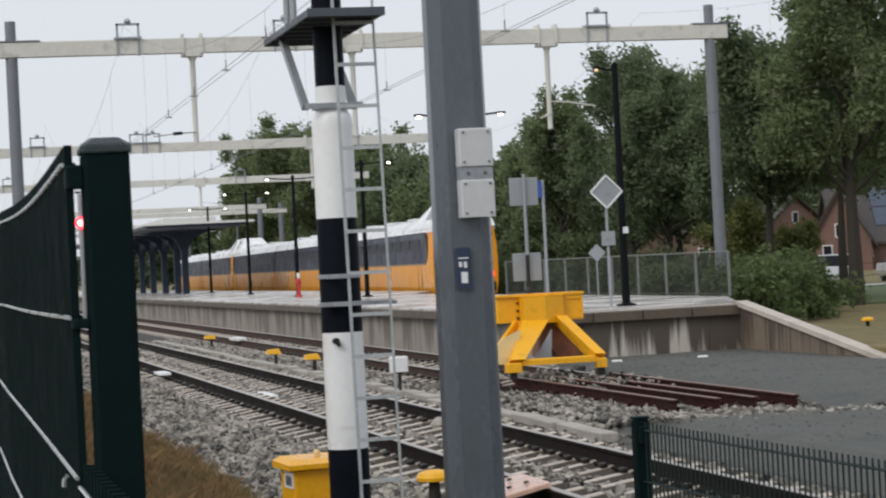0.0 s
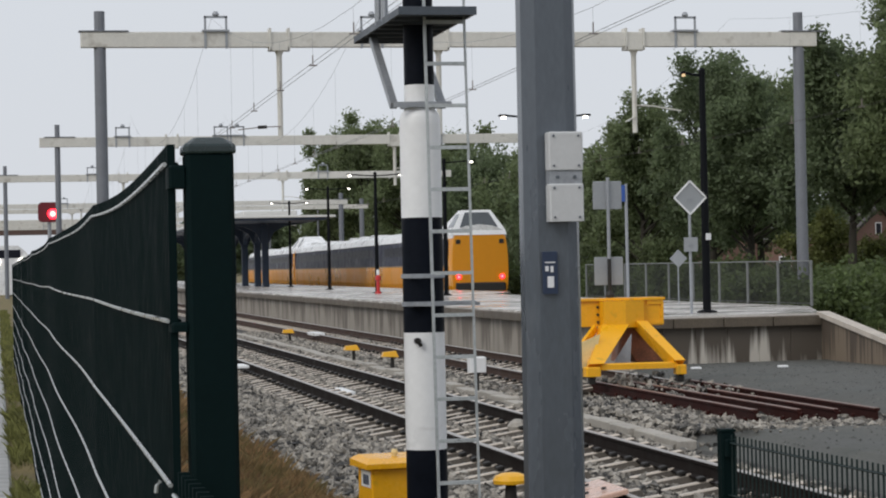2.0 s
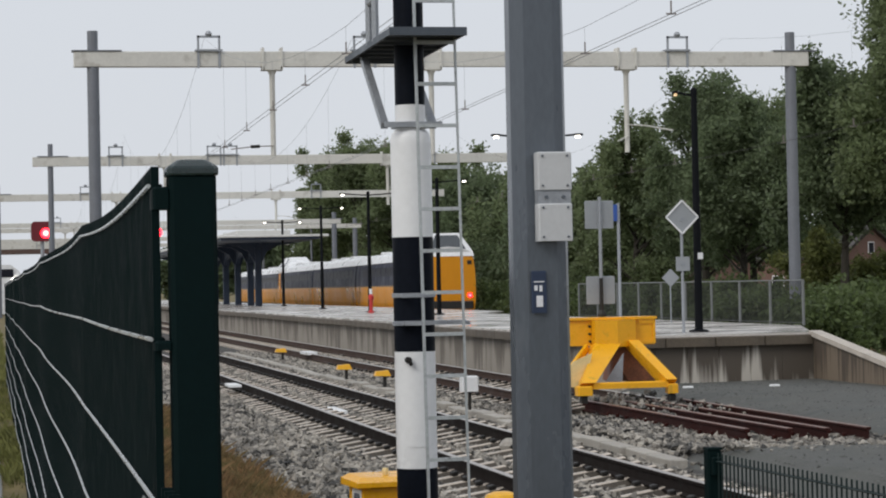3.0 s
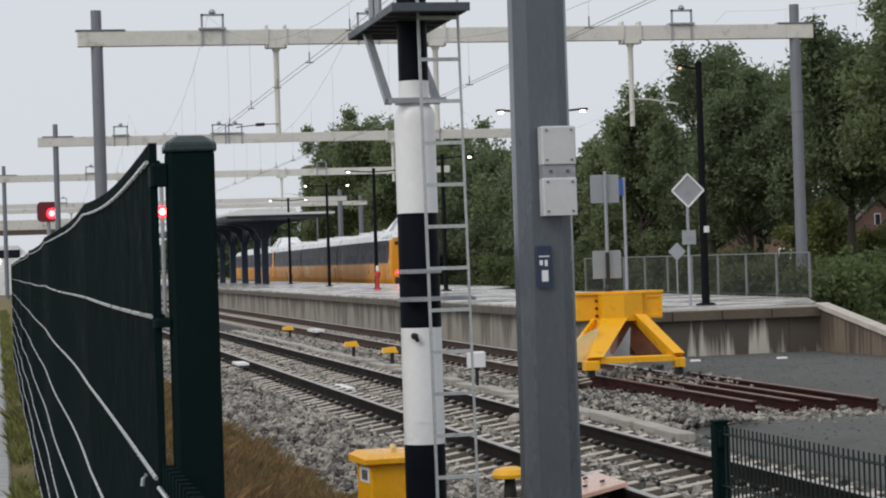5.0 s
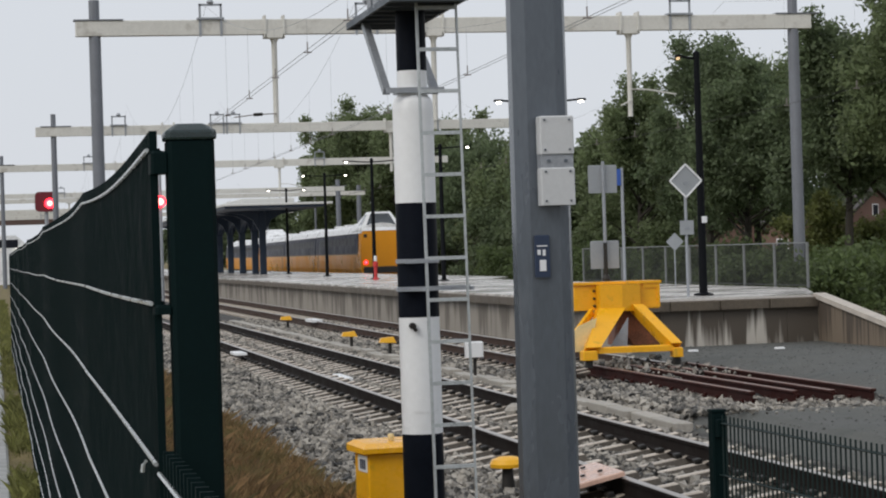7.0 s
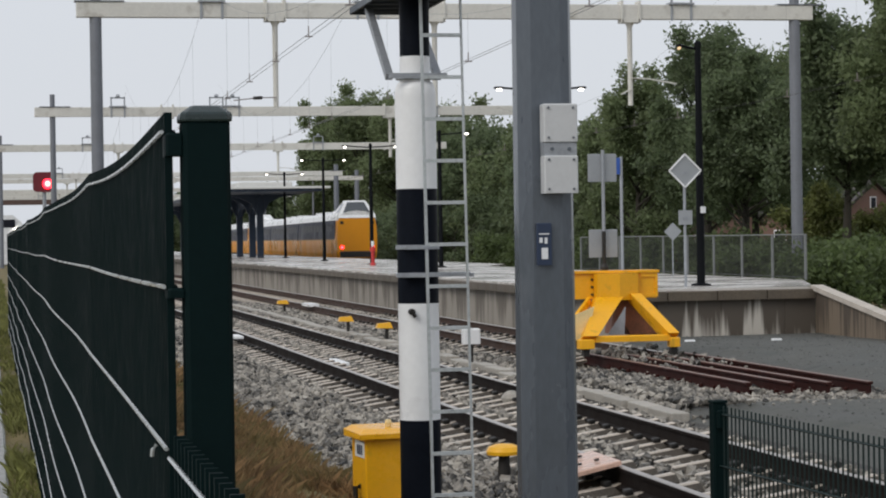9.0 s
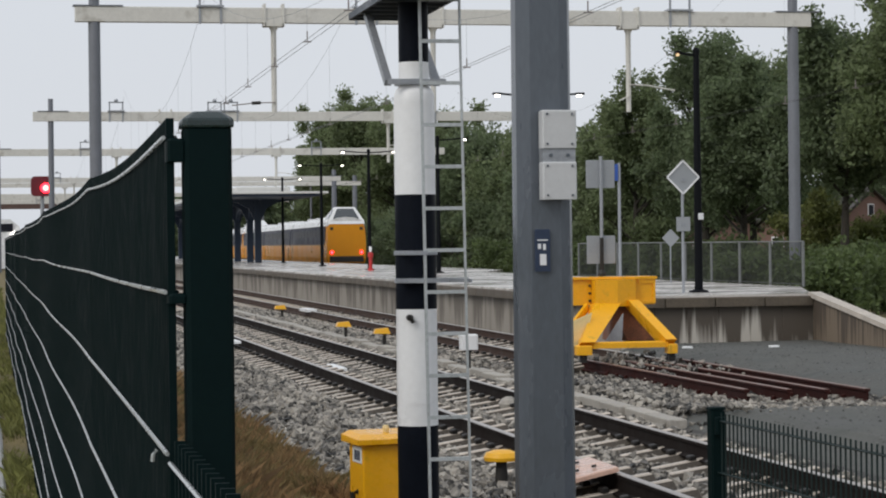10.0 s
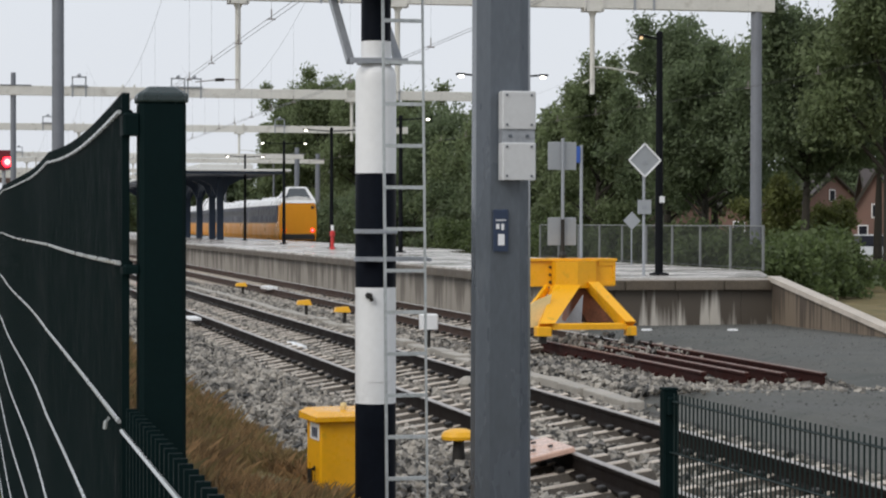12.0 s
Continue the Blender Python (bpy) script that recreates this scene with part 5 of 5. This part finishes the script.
def build_cab(car, y, way=1):
    """Raised driver's cab above the gangway nose; way gives which end it closes."""
    y0 = y
    put = lambda x, q, z: (x, y0 + way * q, z)
    base = [(-1.24, -0.02), (1.24, -0.02), (1.24, 5.4), (-1.24, 5.4)]
    mid = [(-1.2, 0.12), (1.2, 0.12), (1.15, 4.6), (-1.15, 4.6)]
    top = [(-0.66, 0.8), (0.66, 0.8), (0.62, 2.1), (-0.62, 2.1)]
    cab = part("driver_cab", S().loft([[put(x, q, z) for x, q in r] for r, z in ((base, 3.26), (mid, 3.5), (top, 4.41))]), M["cabwhite"], car, "white raised cab roof")
    at = lambda u, v, o=0.0: put(u * (1.2 + (0.66 - 1.2) * v), 0.12 + 0.68 * v - o, 3.5 + 0.91 * v)
    w = S().loft([[at(-0.78, 0.12, 0.012), at(0.78, 0.12, 0.012), at(0.76, 0.88, 0.012), at(-0.76, 0.88, 0.012)], [at(-0.78, 0.12, -0.03), at(0.78, 0.12, -0.03), at(0.76, 0.88, -0.03), at(-0.76, 0.88, -0.03)]])
    part("windscreen", w, M["cabglass"], cab)
    for s in (-1, 1):
        q = lambda u, v: put(s * (1.2 + (0.66 - 1.2) * v + 0.012), 0.3 + 0.6 * v + u * (1.7 - 0.7 * v), 3.5 + 0.91 * v)
        pane = [q(0.1, 0.15), q(1, 0.15), q(1, 0.82), q(0.1, 0.82)]
        part("side_window", S().loft([pane, [(x - s * 0.06, yy, z - 0.03) for x, yy, z in pane]]), M["cabglass"], cab)
    part("wiper", S().bar(put(0.1, 0.1, 3.56), put(0.3, 0.38, 3.85), 0.02, 0.02), M["under"], cab)
    part("vent", S().box(-0.5, 0.5, *sorted((y0 + way * 5.2, y0 + way * 6.0)), 3.6, 3.86, 0.05), M["under"], cab)


def build_train():
    tr = thing("passenger_train", "yellow and dark blue passenger train with a raised cab", "train", (20.98, 82, 0))
    car = build_car(tr, 0, 26.2, nose_back=True)
    build_cab(car, 0)
    part("bumper", S().box(-1.15, 1.15, -0.12, 0.3, 0.72, 1.1, 0.05), M["under"], car, "black buffer beam and coupler")
    part("valance", S().box(-1.15, 1.15, 0.02, 0.6, 0.3, 0.72), M["under"], car)
    for s in (-1, 1):
        part("tail_light", S().tube([(s * 1.0, 0.06, 1.36), (s * 1.0, -0.04, 1.36)], 0.11, 14), M["red"], car, "lit red tail light")
        part("tail_light_core", S().tube([(s * 1.0, -0.04, 1.36), (s * 1.0, -0.06, 1.36)], 0.03, 10), M["redcore"], car)
        part("upper_lamp", S().box(s * 1.0 - 0.11, s * 1.0 + 0.11, -0.02, 0.06, 2.86, 3.06, 0.02), M["under"], car)
    build_car(tr, 26.6, 52.0)
    last = build_car(tr, 52.4, 78.6, nose_front=True)
    build_cab(last, 78.6, -1)
    for y in (26.2, 52.0, 105.8):
        part("gangway", S().box(-0.8, 0.8, y, y + 0.4, 0.7, 3.0), M["under"], tr)
    far = build_car(tr, 79.6, 105.8, nose_back=True)
    build_cab(far, 79.6)
    build_car(tr, 106.2, 131.6)
    return tr


TRAIN = build_train()


# ---- trees and bushes ----
def build_tree(x, y, h, spread, seed, leafmat="leaf", base=0.18, leaves=5200, size=0.3, name="tree", label="broad deciduous tree with dense dark green leaves"):
    rg3 = random.Random(seed)
    t = thing(name, label, name, (x, y, -0.15), "trees beside the line" if name == "tree" else "bushes beside the line")
    trunk = S()
    bend = (rg3.uniform(-0.3, 0.3), rg3.uniform(-0.3, 0.3))
    r0 = 0.017 * h + 0.04
    spine = [(bend[0] * u * u, bend[1] * u * u, h * 0.55 * u) for u in (0, 0.25, 0.5, 0.75, 1)]
    trunk.tube(spine, r0, 9, r0 * 0.3)
    centres = []
    limbs = 20 if name == "tree" else 12
    for k in range(limbs):
        z = h * (base + 0.04 + (0.86 - base) * (k + rg3.random()) / limbs)
        a = rg3.uniform(0, 6.283)
        u = (z / h - base) / (1 - base)
        reach = spread * ((1.08 - u) ** 0.75 if name == "tree" else 0.35 + 0.65 * math.sin(math.pi * min(1, u * 0.8 + 0.2))) * rg3.uniform(0.55, 1.05)
        tip = (reach * math.cos(a), reach * math.sin(a), z + 0.1 * h * rg3.random())
        root = min(z * 0.75, h * 0.62)
        trunk.tube([(0, 0, root), (tip[0] * 0.5, tip[1] * 0.5, (root + tip[2]) / 2 + 0.1), tip], r0 * 0.33, 5, r0 * 0.07)
        centres.append((tip, spread * rg3.uniform(0.16, 0.33)))
        # side shoots past the limb's middle
        for q in range(2):
            m = rg3.uniform(0.45, 0.9)
            p = (tip[0] * m + rg3.uniform(-0.2, 0.2) * spread, tip[1] * m + rg3.uniform(-0.2, 0.2) * spread, root + (tip[2] - root) * m + rg3.uniform(0, 0.2) * spread)
            centres.append((p, spread * rg3.uniform(0.14, 0.26)))
    # leading shoots of uneven height
    for k in range(13 if name == "tree" else 1):
        a, q = rg3.uniform(0, 6.283), rg3.uniform(0.1, 0.9) * spread
        top = h * (0.98 if k == 0 else rg3.uniform(0.62, 0.96) - 0.16 * q / spread)
        for j in range(3):
            centres.append(((q * math.cos(a), q * math.sin(a), top - 0.2 * j * spread), spread * (0.05 + 0.06 * j)))
    centres.append(((0.1 * spread, 0, h * 0.82), spread * 0.3))
    part("trunk", trunk, M["bark"], t, "dark bark", True)
    rng = np.random.default_rng(seed)
    # twig clusters on the limb ends, leaves round each twig
    c = np.array([p for p, r in centres])
    r = np.array([q for p, q in centres])
    twigs = leaves // 28
    pick = rng.integers(0, len(c), twigs)
    d = rng.normal(size=(twigs, 3))
    d /= np.linalg.norm(d, axis=1)[:, None]
    tw = c[pick] + d * (r[pick] * (0.35 + 0.75 * rng.random(twigs)))[:, None] * np.array([1, 1, 0.8])
    which = rng.integers(0, twigs, leaves)
    pos = tw[which] + rng.normal(size=(leaves, 3)) * (0.09 + spread * 0.045)
    pos[:, 2] = np.maximum(pos[:, 2], h * base * 0.6 + 0.1)
    u = rng.normal(size=(leaves, 3))
    u /= np.linalg.norm(u, axis=1)[:, None]
    w = np.cross(u, rng.normal(size=(leaves, 3)))
    w /= np.linalg.norm(w, axis=1)[:, None]
    sz = size * (0.55 + 0.8 * rng.random(leaves))[:, None]
    quad = np.stack((pos - u * sz, pos + w * sz * 0.5, pos + u * sz, pos - w * sz * 0.5), 1).reshape(-1, 3)
    me = bpy.data.meshes.new("crown")
    me.from_pydata(quad.tolist(), [], (np.arange(leaves * 4).reshape(-1, 4)).tolist())
    me.materials.append(M[leafmat])
    ob = new("crown", me)
    ob.parent = t
    return t


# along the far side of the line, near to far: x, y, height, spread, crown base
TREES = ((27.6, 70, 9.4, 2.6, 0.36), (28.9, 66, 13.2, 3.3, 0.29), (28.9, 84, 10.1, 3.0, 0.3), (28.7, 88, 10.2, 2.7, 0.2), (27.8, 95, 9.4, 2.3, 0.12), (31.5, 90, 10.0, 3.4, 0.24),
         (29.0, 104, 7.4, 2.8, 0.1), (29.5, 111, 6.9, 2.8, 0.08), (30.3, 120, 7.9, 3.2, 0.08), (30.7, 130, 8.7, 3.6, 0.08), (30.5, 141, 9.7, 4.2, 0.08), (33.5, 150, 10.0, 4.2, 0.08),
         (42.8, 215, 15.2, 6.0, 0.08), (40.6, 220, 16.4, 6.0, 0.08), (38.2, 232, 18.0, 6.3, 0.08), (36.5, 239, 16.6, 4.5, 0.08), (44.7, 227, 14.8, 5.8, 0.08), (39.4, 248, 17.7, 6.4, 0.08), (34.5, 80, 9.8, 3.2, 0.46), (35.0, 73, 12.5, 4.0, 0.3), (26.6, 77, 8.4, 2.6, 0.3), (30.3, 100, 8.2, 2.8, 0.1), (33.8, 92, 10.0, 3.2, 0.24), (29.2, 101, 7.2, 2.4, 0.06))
# paler leaf on trees past 180 m and tree 4 paints in rain haze
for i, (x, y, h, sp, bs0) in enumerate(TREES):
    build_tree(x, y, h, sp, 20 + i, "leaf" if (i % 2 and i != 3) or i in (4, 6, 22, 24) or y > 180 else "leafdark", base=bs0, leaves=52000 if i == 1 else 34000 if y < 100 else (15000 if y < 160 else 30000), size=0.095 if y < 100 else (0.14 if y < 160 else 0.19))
for i in range(2, 18):
    rgb = random.Random(90 + i)
    y = 55.0 + i * 3.1
    build_tree(24.6 + rgb.uniform(-0.5, 1.2), y, rgb.uniform(1.1, 1.7) + 0.02 * i, rgb.uniform(1.3, 1.9), 60 + i, "bush", base=0.05, leaves=6000, size=0.085, name="bush", label="leafy green bush growing beside the line")
for i, (x, y, h, sp) in enumerate(((19.6, 51.5, 1.35, 1.2), (20.9, 54, 1.4, 1.3), (22.6, 56, 1.5, 1.4), (19.9, 58.5, 1.4, 1.2), (24.0, 60.5, 1.7, 1.3))):
    build_tree(x, y, h, sp, 190 + i, "bush", base=0.04, leaves=6500, size=0.08, name="bush", label="leafy green bush growing beside the line")
build_tree(28.3, 75, 3.5, 1.4, 230, "paleleaf", base=0.05, leaves=9000, size=0.09, name="bush", label="yellow-green garden shrub in front of a house")
build_tree(29.9, 74, 2.7, 1.3, 231, "paleleaf", base=0.05, leaves=7000, size=0.09, name="bush", label="yellow-green garden shrub in front of a house")
for i in range(9):
    rgb = random.Random(140 + i)
    build_tree(27.5 + 0.75 * i, 128 + 9 * i, rgb.uniform(3.2, 4.6), rgb.uniform(2.4, 3.2), 160 + i, "leafdark", base=0.03, leaves=6500, size=0.14, name="bush", label="tall dark shrub behind the far platform")


def build_grass():
    """Tufts of long dry blades on the bank and along the fence."""
    rng = np.random.default_rng(11)
    n = 120000
    y = 8 + 30 * rng.random(n) ** 1.3
    x = 0.55 + 2.2 * rng.random(n) ** 0.8
    m = 26000
    x[:m] = 0.1 + 0.24 * rng.random(m)
    y[:m] = 5 + 80 * rng.random(m) ** 1.8
    clump = np.array([noise.noise((a * 1.6, b * 0.9, 7)) for a, b in zip(x, y)])
    keep = rng.random(n) < 0.62 + 0.8 * clump
    x, y, clump = x[keep], y[keep], clump[keep]
    n = len(x)
    z = np.where(x < 0.6, 0.5, 0.5 - (x - 0.6) * 0.29) - 0.03
    hgt = (0.06 + 0.11 * rng.random(n)) * (1 + 1.2 * np.maximum(clump, -0.5)) * np.where(x < 0.5, 0.75, 1)
    lean = rng.normal(size=(n, 2)) * 0.42
    ang = rng.random(n) * 6.283
    w = 0.006
    ax, ay = np.cos(ang) * w, np.sin(ang) * w
    p = np.stack((np.stack((x - ax, y - ay, z), 1), np.stack((x + ax, y + ay, z), 1),
                  np.stack((x + lean[:, 0] * hgt * 0.5 + ax * 0.7, y + lean[:, 1] * hgt * 0.5 + ay * 0.7, z + hgt * 0.65), 1),
                  np.stack((x + lean[:, 0] * hgt, y + lean[:, 1] * hgt, z + hgt * 0.95), 1)), 1).reshape(-1, 3)
    blades = p.reshape(-1, 4, 3)
    for pick, nm, mt, label in ((x >= 0.5, "grass_tufts", "blade", "long dry brown and olive grass on the bank"), (x < 0.5, "verge_grass", "verge", "short yellow-green grass along the fence foot")):
        q = blades[pick].reshape(-1, 3)
        me = bpy.data.meshes.new(nm)
        me.from_pydata(q.tolist(), [], np.arange(len(q)).reshape(-1, 4).tolist())
        me.materials.append(M[mt])
        tagged(new(nm, me), label, "grass", kind="stuff")


build_grass()


# ---- far end of the station ----
fb = thing("footbridge", "brown steel footbridge far along the line", "footbridge", (0, 278, 0))
part("deck", S().box(-22, 16, 0, 2.5, 6.7, 7.3), M["bridge"], fb)
part("parapet", S().box(-22, 16, -0.05, 0.0, 7.3, 8.3), M["portal"], fb)
for x in (-20, 14):
    part("pier", S().box(x - 0.4, x + 0.4, 0.5, 2, -0.3, 6.7), M["ppost"], fb)
ft = thing("distant_train", "distant pale train with lit headlights", "train", (0.9, 158, 0))
part("body", S().prism([(-1.3, 0.5), (1.3, 0.5), (1.38, 2.2), (1.2, 3.4), (0.6, 3.9), (-0.6, 3.9), (-1.2, 3.4), (-1.38, 2.2)], 1, 0, 45), M["roof"], ft)
part("windscreen", S().box(-0.75, 0.75, -0.04, 0.02, 3.05, 3.6, 0.0), M["glass"], ft)
for s in (-1, 1):
    part("headlight", S().tube([(s * 0.85, 0.0, 2.8), (s * 0.85, -0.08, 2.8)], 0.24, 12), M["lampon"], ft)


# ---- houses beyond the trees ----
def build_house(x, y, w, d, eaves, ridge, rz, label, solar=False):
    hs = thing("house", label, "house", (x, y, -0.1))
    hs.rotation_euler = (0, 0, radians(rz))
    part("shell", S().prism([(-w / 2, 0), (w / 2, 0), (w / 2, eaves), (0, ridge), (-w / 2, eaves)], 1, 0, d), M["brick"], hs, "red-brown brick walls")
    k = (ridge - eaves) / (w / 2)
    for s in (-1, 1):
        part("roof", S().prism([(s * (w / 2 + 0.4), eaves - 0.4 * k + 0.05), (s * (w / 2 + 0.4), eaves - 0.4 * k + 0.25), (0, ridge + 0.28), (0, ridge + 0.06)], 1, -0.3, d + 0.3), M["tile"], hs, "dark tiled roof slope")
    part("verge_board", S().bar((-w / 2 - 0.4, -0.33, eaves - 0.4 * k + 0.12), (0, -0.33, ridge + 0.15), 0.06, 0.22).bar((w / 2 + 0.4, -0.33, eaves - 0.4 * k + 0.12), (0, -0.33, ridge + 0.15), 0.06, 0.14), M["bark"], hs)
    for wx, wz in ((-w * 0.22, 0.9), (w * 0.2, 0.9), (0, eaves + 0.2)):
        win = part("window", S().box(wx - 0.36, wx + 0.36, -0.05, 0.02, wz, wz + 1.0), M["white"], hs)
        part("pane", S().box(wx - 0.29, wx + 0.29, -0.062, -0.052, wz + 0.07, wz + 0.93), M["glass"], win)
    for yy in (d * 0.25, d * 0.65):
        for sx in (-1, 1):
            win = part("window", S().box(sx * w / 2 - 0.05, sx * w / 2 + 0.05, yy, yy + 1.4, 0.9, 2.2), M["white"], hs)
            part("pane", S().box(sx * w / 2 - 0.06, sx * w / 2 + 0.06, yy + 0.1, yy + 1.3, 1.0, 2.1), M["glass"], win)
    if solar:
        for i in range(5):
            for j in range(2):
                u0, u1 = 0.2 + 0.38 * j, 0.55 + 0.38 * j
                f = lambda u, o: ((w / 2) * (1 - u), eaves + (ridge - eaves) * u + 0.3 + o)
                part("solar_panel", S().prism([f(u0, 0), f(u0, 0.06), f(u1, 0.06), f(u1, 0)], 1, 3.0 + 1.75 * i, 4.68 + 1.75 * i), M["solar"], hs, "dark blue solar panel")
    return hs


build_house(64.3, 149.3, 4.3, 4.5, 2.2, 5.6, -27, "red-brown brick gable of a house with a steep roof")
build_house(65.6, 154.6, 8.0, 18, 2.1, 5.75, -104, "brick house with solar panels on a dark tiled roof", True)
build_house(71.0, 174, 7.0, 10, 3.6, 5.9, 25, "pale low house with a shallow roof behind the trees")
build_house(53, 160, 8, 10, 2.8, 6.4, 20, "low brick house behind the trees")
build_house(37, 175, 8, 11, 2.8, 6.2, -15, "low brick house behind the trees")


for i, (x, y, h) in enumerate(((86.5, 215, 13.0), (92, 221, 14.0), (98, 214, 13.5), (105, 220, 14.5), (80, 222, 12.0))):
    build_tree(x, y, h, 5.2, 300 + i, "leafdark", base=0.05, leaves=14000, size=0.28)
for i in range(9):
    build_tree(26 + 5.6 * i, 300 + 7 * (i % 3), 8.2 + 0.7 * (i % 4), 5.4, 320 + i, "leafdark", base=0.03, leaves=13000, size=0.36)


# ---- street beyond the line ----
solo("lawn", S().box(25.8, 95, 66.5, 93, -0.2, -0.06), M["lawn"], "mown green lawn beyond the line", "lawn", kind="structure")
solo("garden_path", S().box(30, 95, 93.2, 96.4, -0.2, -0.05), M["path"], "pale paved path along the lawn", "path", kind="structure")

def build_car_parked(x, y, rz, colour, label):
    c = thing("car", label, "car", (x, y, -0.1), "parked cars")
    c.rotation_euler = (0, 0, radians(rz))
    body = S().loft([[(s, q, z) for s, q in ring] for ring, z in (
        (((-2.1, -0.8), (2.1, -0.8), (2.1, 0.8), (-2.1, 0.8)), 0.28), (((-2.2, -0.88), (2.2, -0.88), (2.2, 0.88), (-2.2, 0.88)), 0.55), (((-2.1, -0.84), (2.0, -0.84), (2.0, 0.84), (-2.1, 0.84)), 0.92))])
    part("body", body, M[colour], c)
    cabin = S().loft([[(-1.9, -0.76, 0.92), (1.05, -0.76, 0.92), (1.05, 0.76, 0.92), (-1.9, 0.76, 0.92)], [(-1.4, -0.6, 1.42), (0.3, -0.6, 1.42), (0.3, 0.6, 1.42), (-1.4, 0.6, 1.42)]])
    part("window_glass", cabin, M["glass"], c)
    part("roof", S().box(-1.42, 0.32, -0.61, 0.61, 1.42, 1.47, 0.02), M[colour], c)
    for wx in (-1.3, 1.3):
        for wy in (-0.8, 0.62):
            part("wheel", S().tube([(wx, wy, 0.31), (wx, wy + 0.18, 0.31)], 0.31, 16), M["under"], c)
    return c


for x, y, rz, colour, label in ((42.6, 100, 78, "white", "white car parked on the street"), (47.2, 102, 80, "carpaint", "silver car parked on the street"), (44, 131, 8, "white", "white car parked on the street"), (37.5, 133, 5, "carpaint", "silver car parked on the street")):
    build_car_parked(x, y, rz, colour, label)

for i in range(2):
    rgb = random.Random(240 + i)
    build_tree(38 + 4.2 * i, 108 + rgb.uniform(-4, 4), rgb.uniform(1.4, 2.0), rgb.uniform(1.8, 2.4), 260 + i, "bush", base=0.03, leaves=5000, size=0.14, name="bush", label="garden hedge shrub along the street")

gf = thing("garden_fence", "dark green wire fence on slim posts beyond the line", "fence", (0, 74, 0))
for i in range(10):
    part("post", S().tube([(25.1 + 1.22 * i, 0, -0.1), (25.1 + 1.22 * i, 0, 1.2)], 0.05, 8), M["lampblack"], gf)
for z in (0.3, 0.7, 1.12):
    part("line_wire", S().tube([(25.1, 0, z), (36.1, 0, z)], 0.008, 5), M["lampblack"], gf)


# ---- what moves ----
def motions():
    rows = ((0, 85.2), (0.5, 89.1), (1, 92.9), (2, 100.0), (3, 106.7), (5.5, 123.8), (7, 133.4), (8.5, 141.8), (9.5, 147.1), (10.5, 151.1), (11.5, 154.2), (12, 155.6))
    walk(TRAIN, [(t, pose(20.98 + FAR_SLANT * (y - 85), y, 0, rz=-degrees_of_slant)) for t, y in rows])


motions()
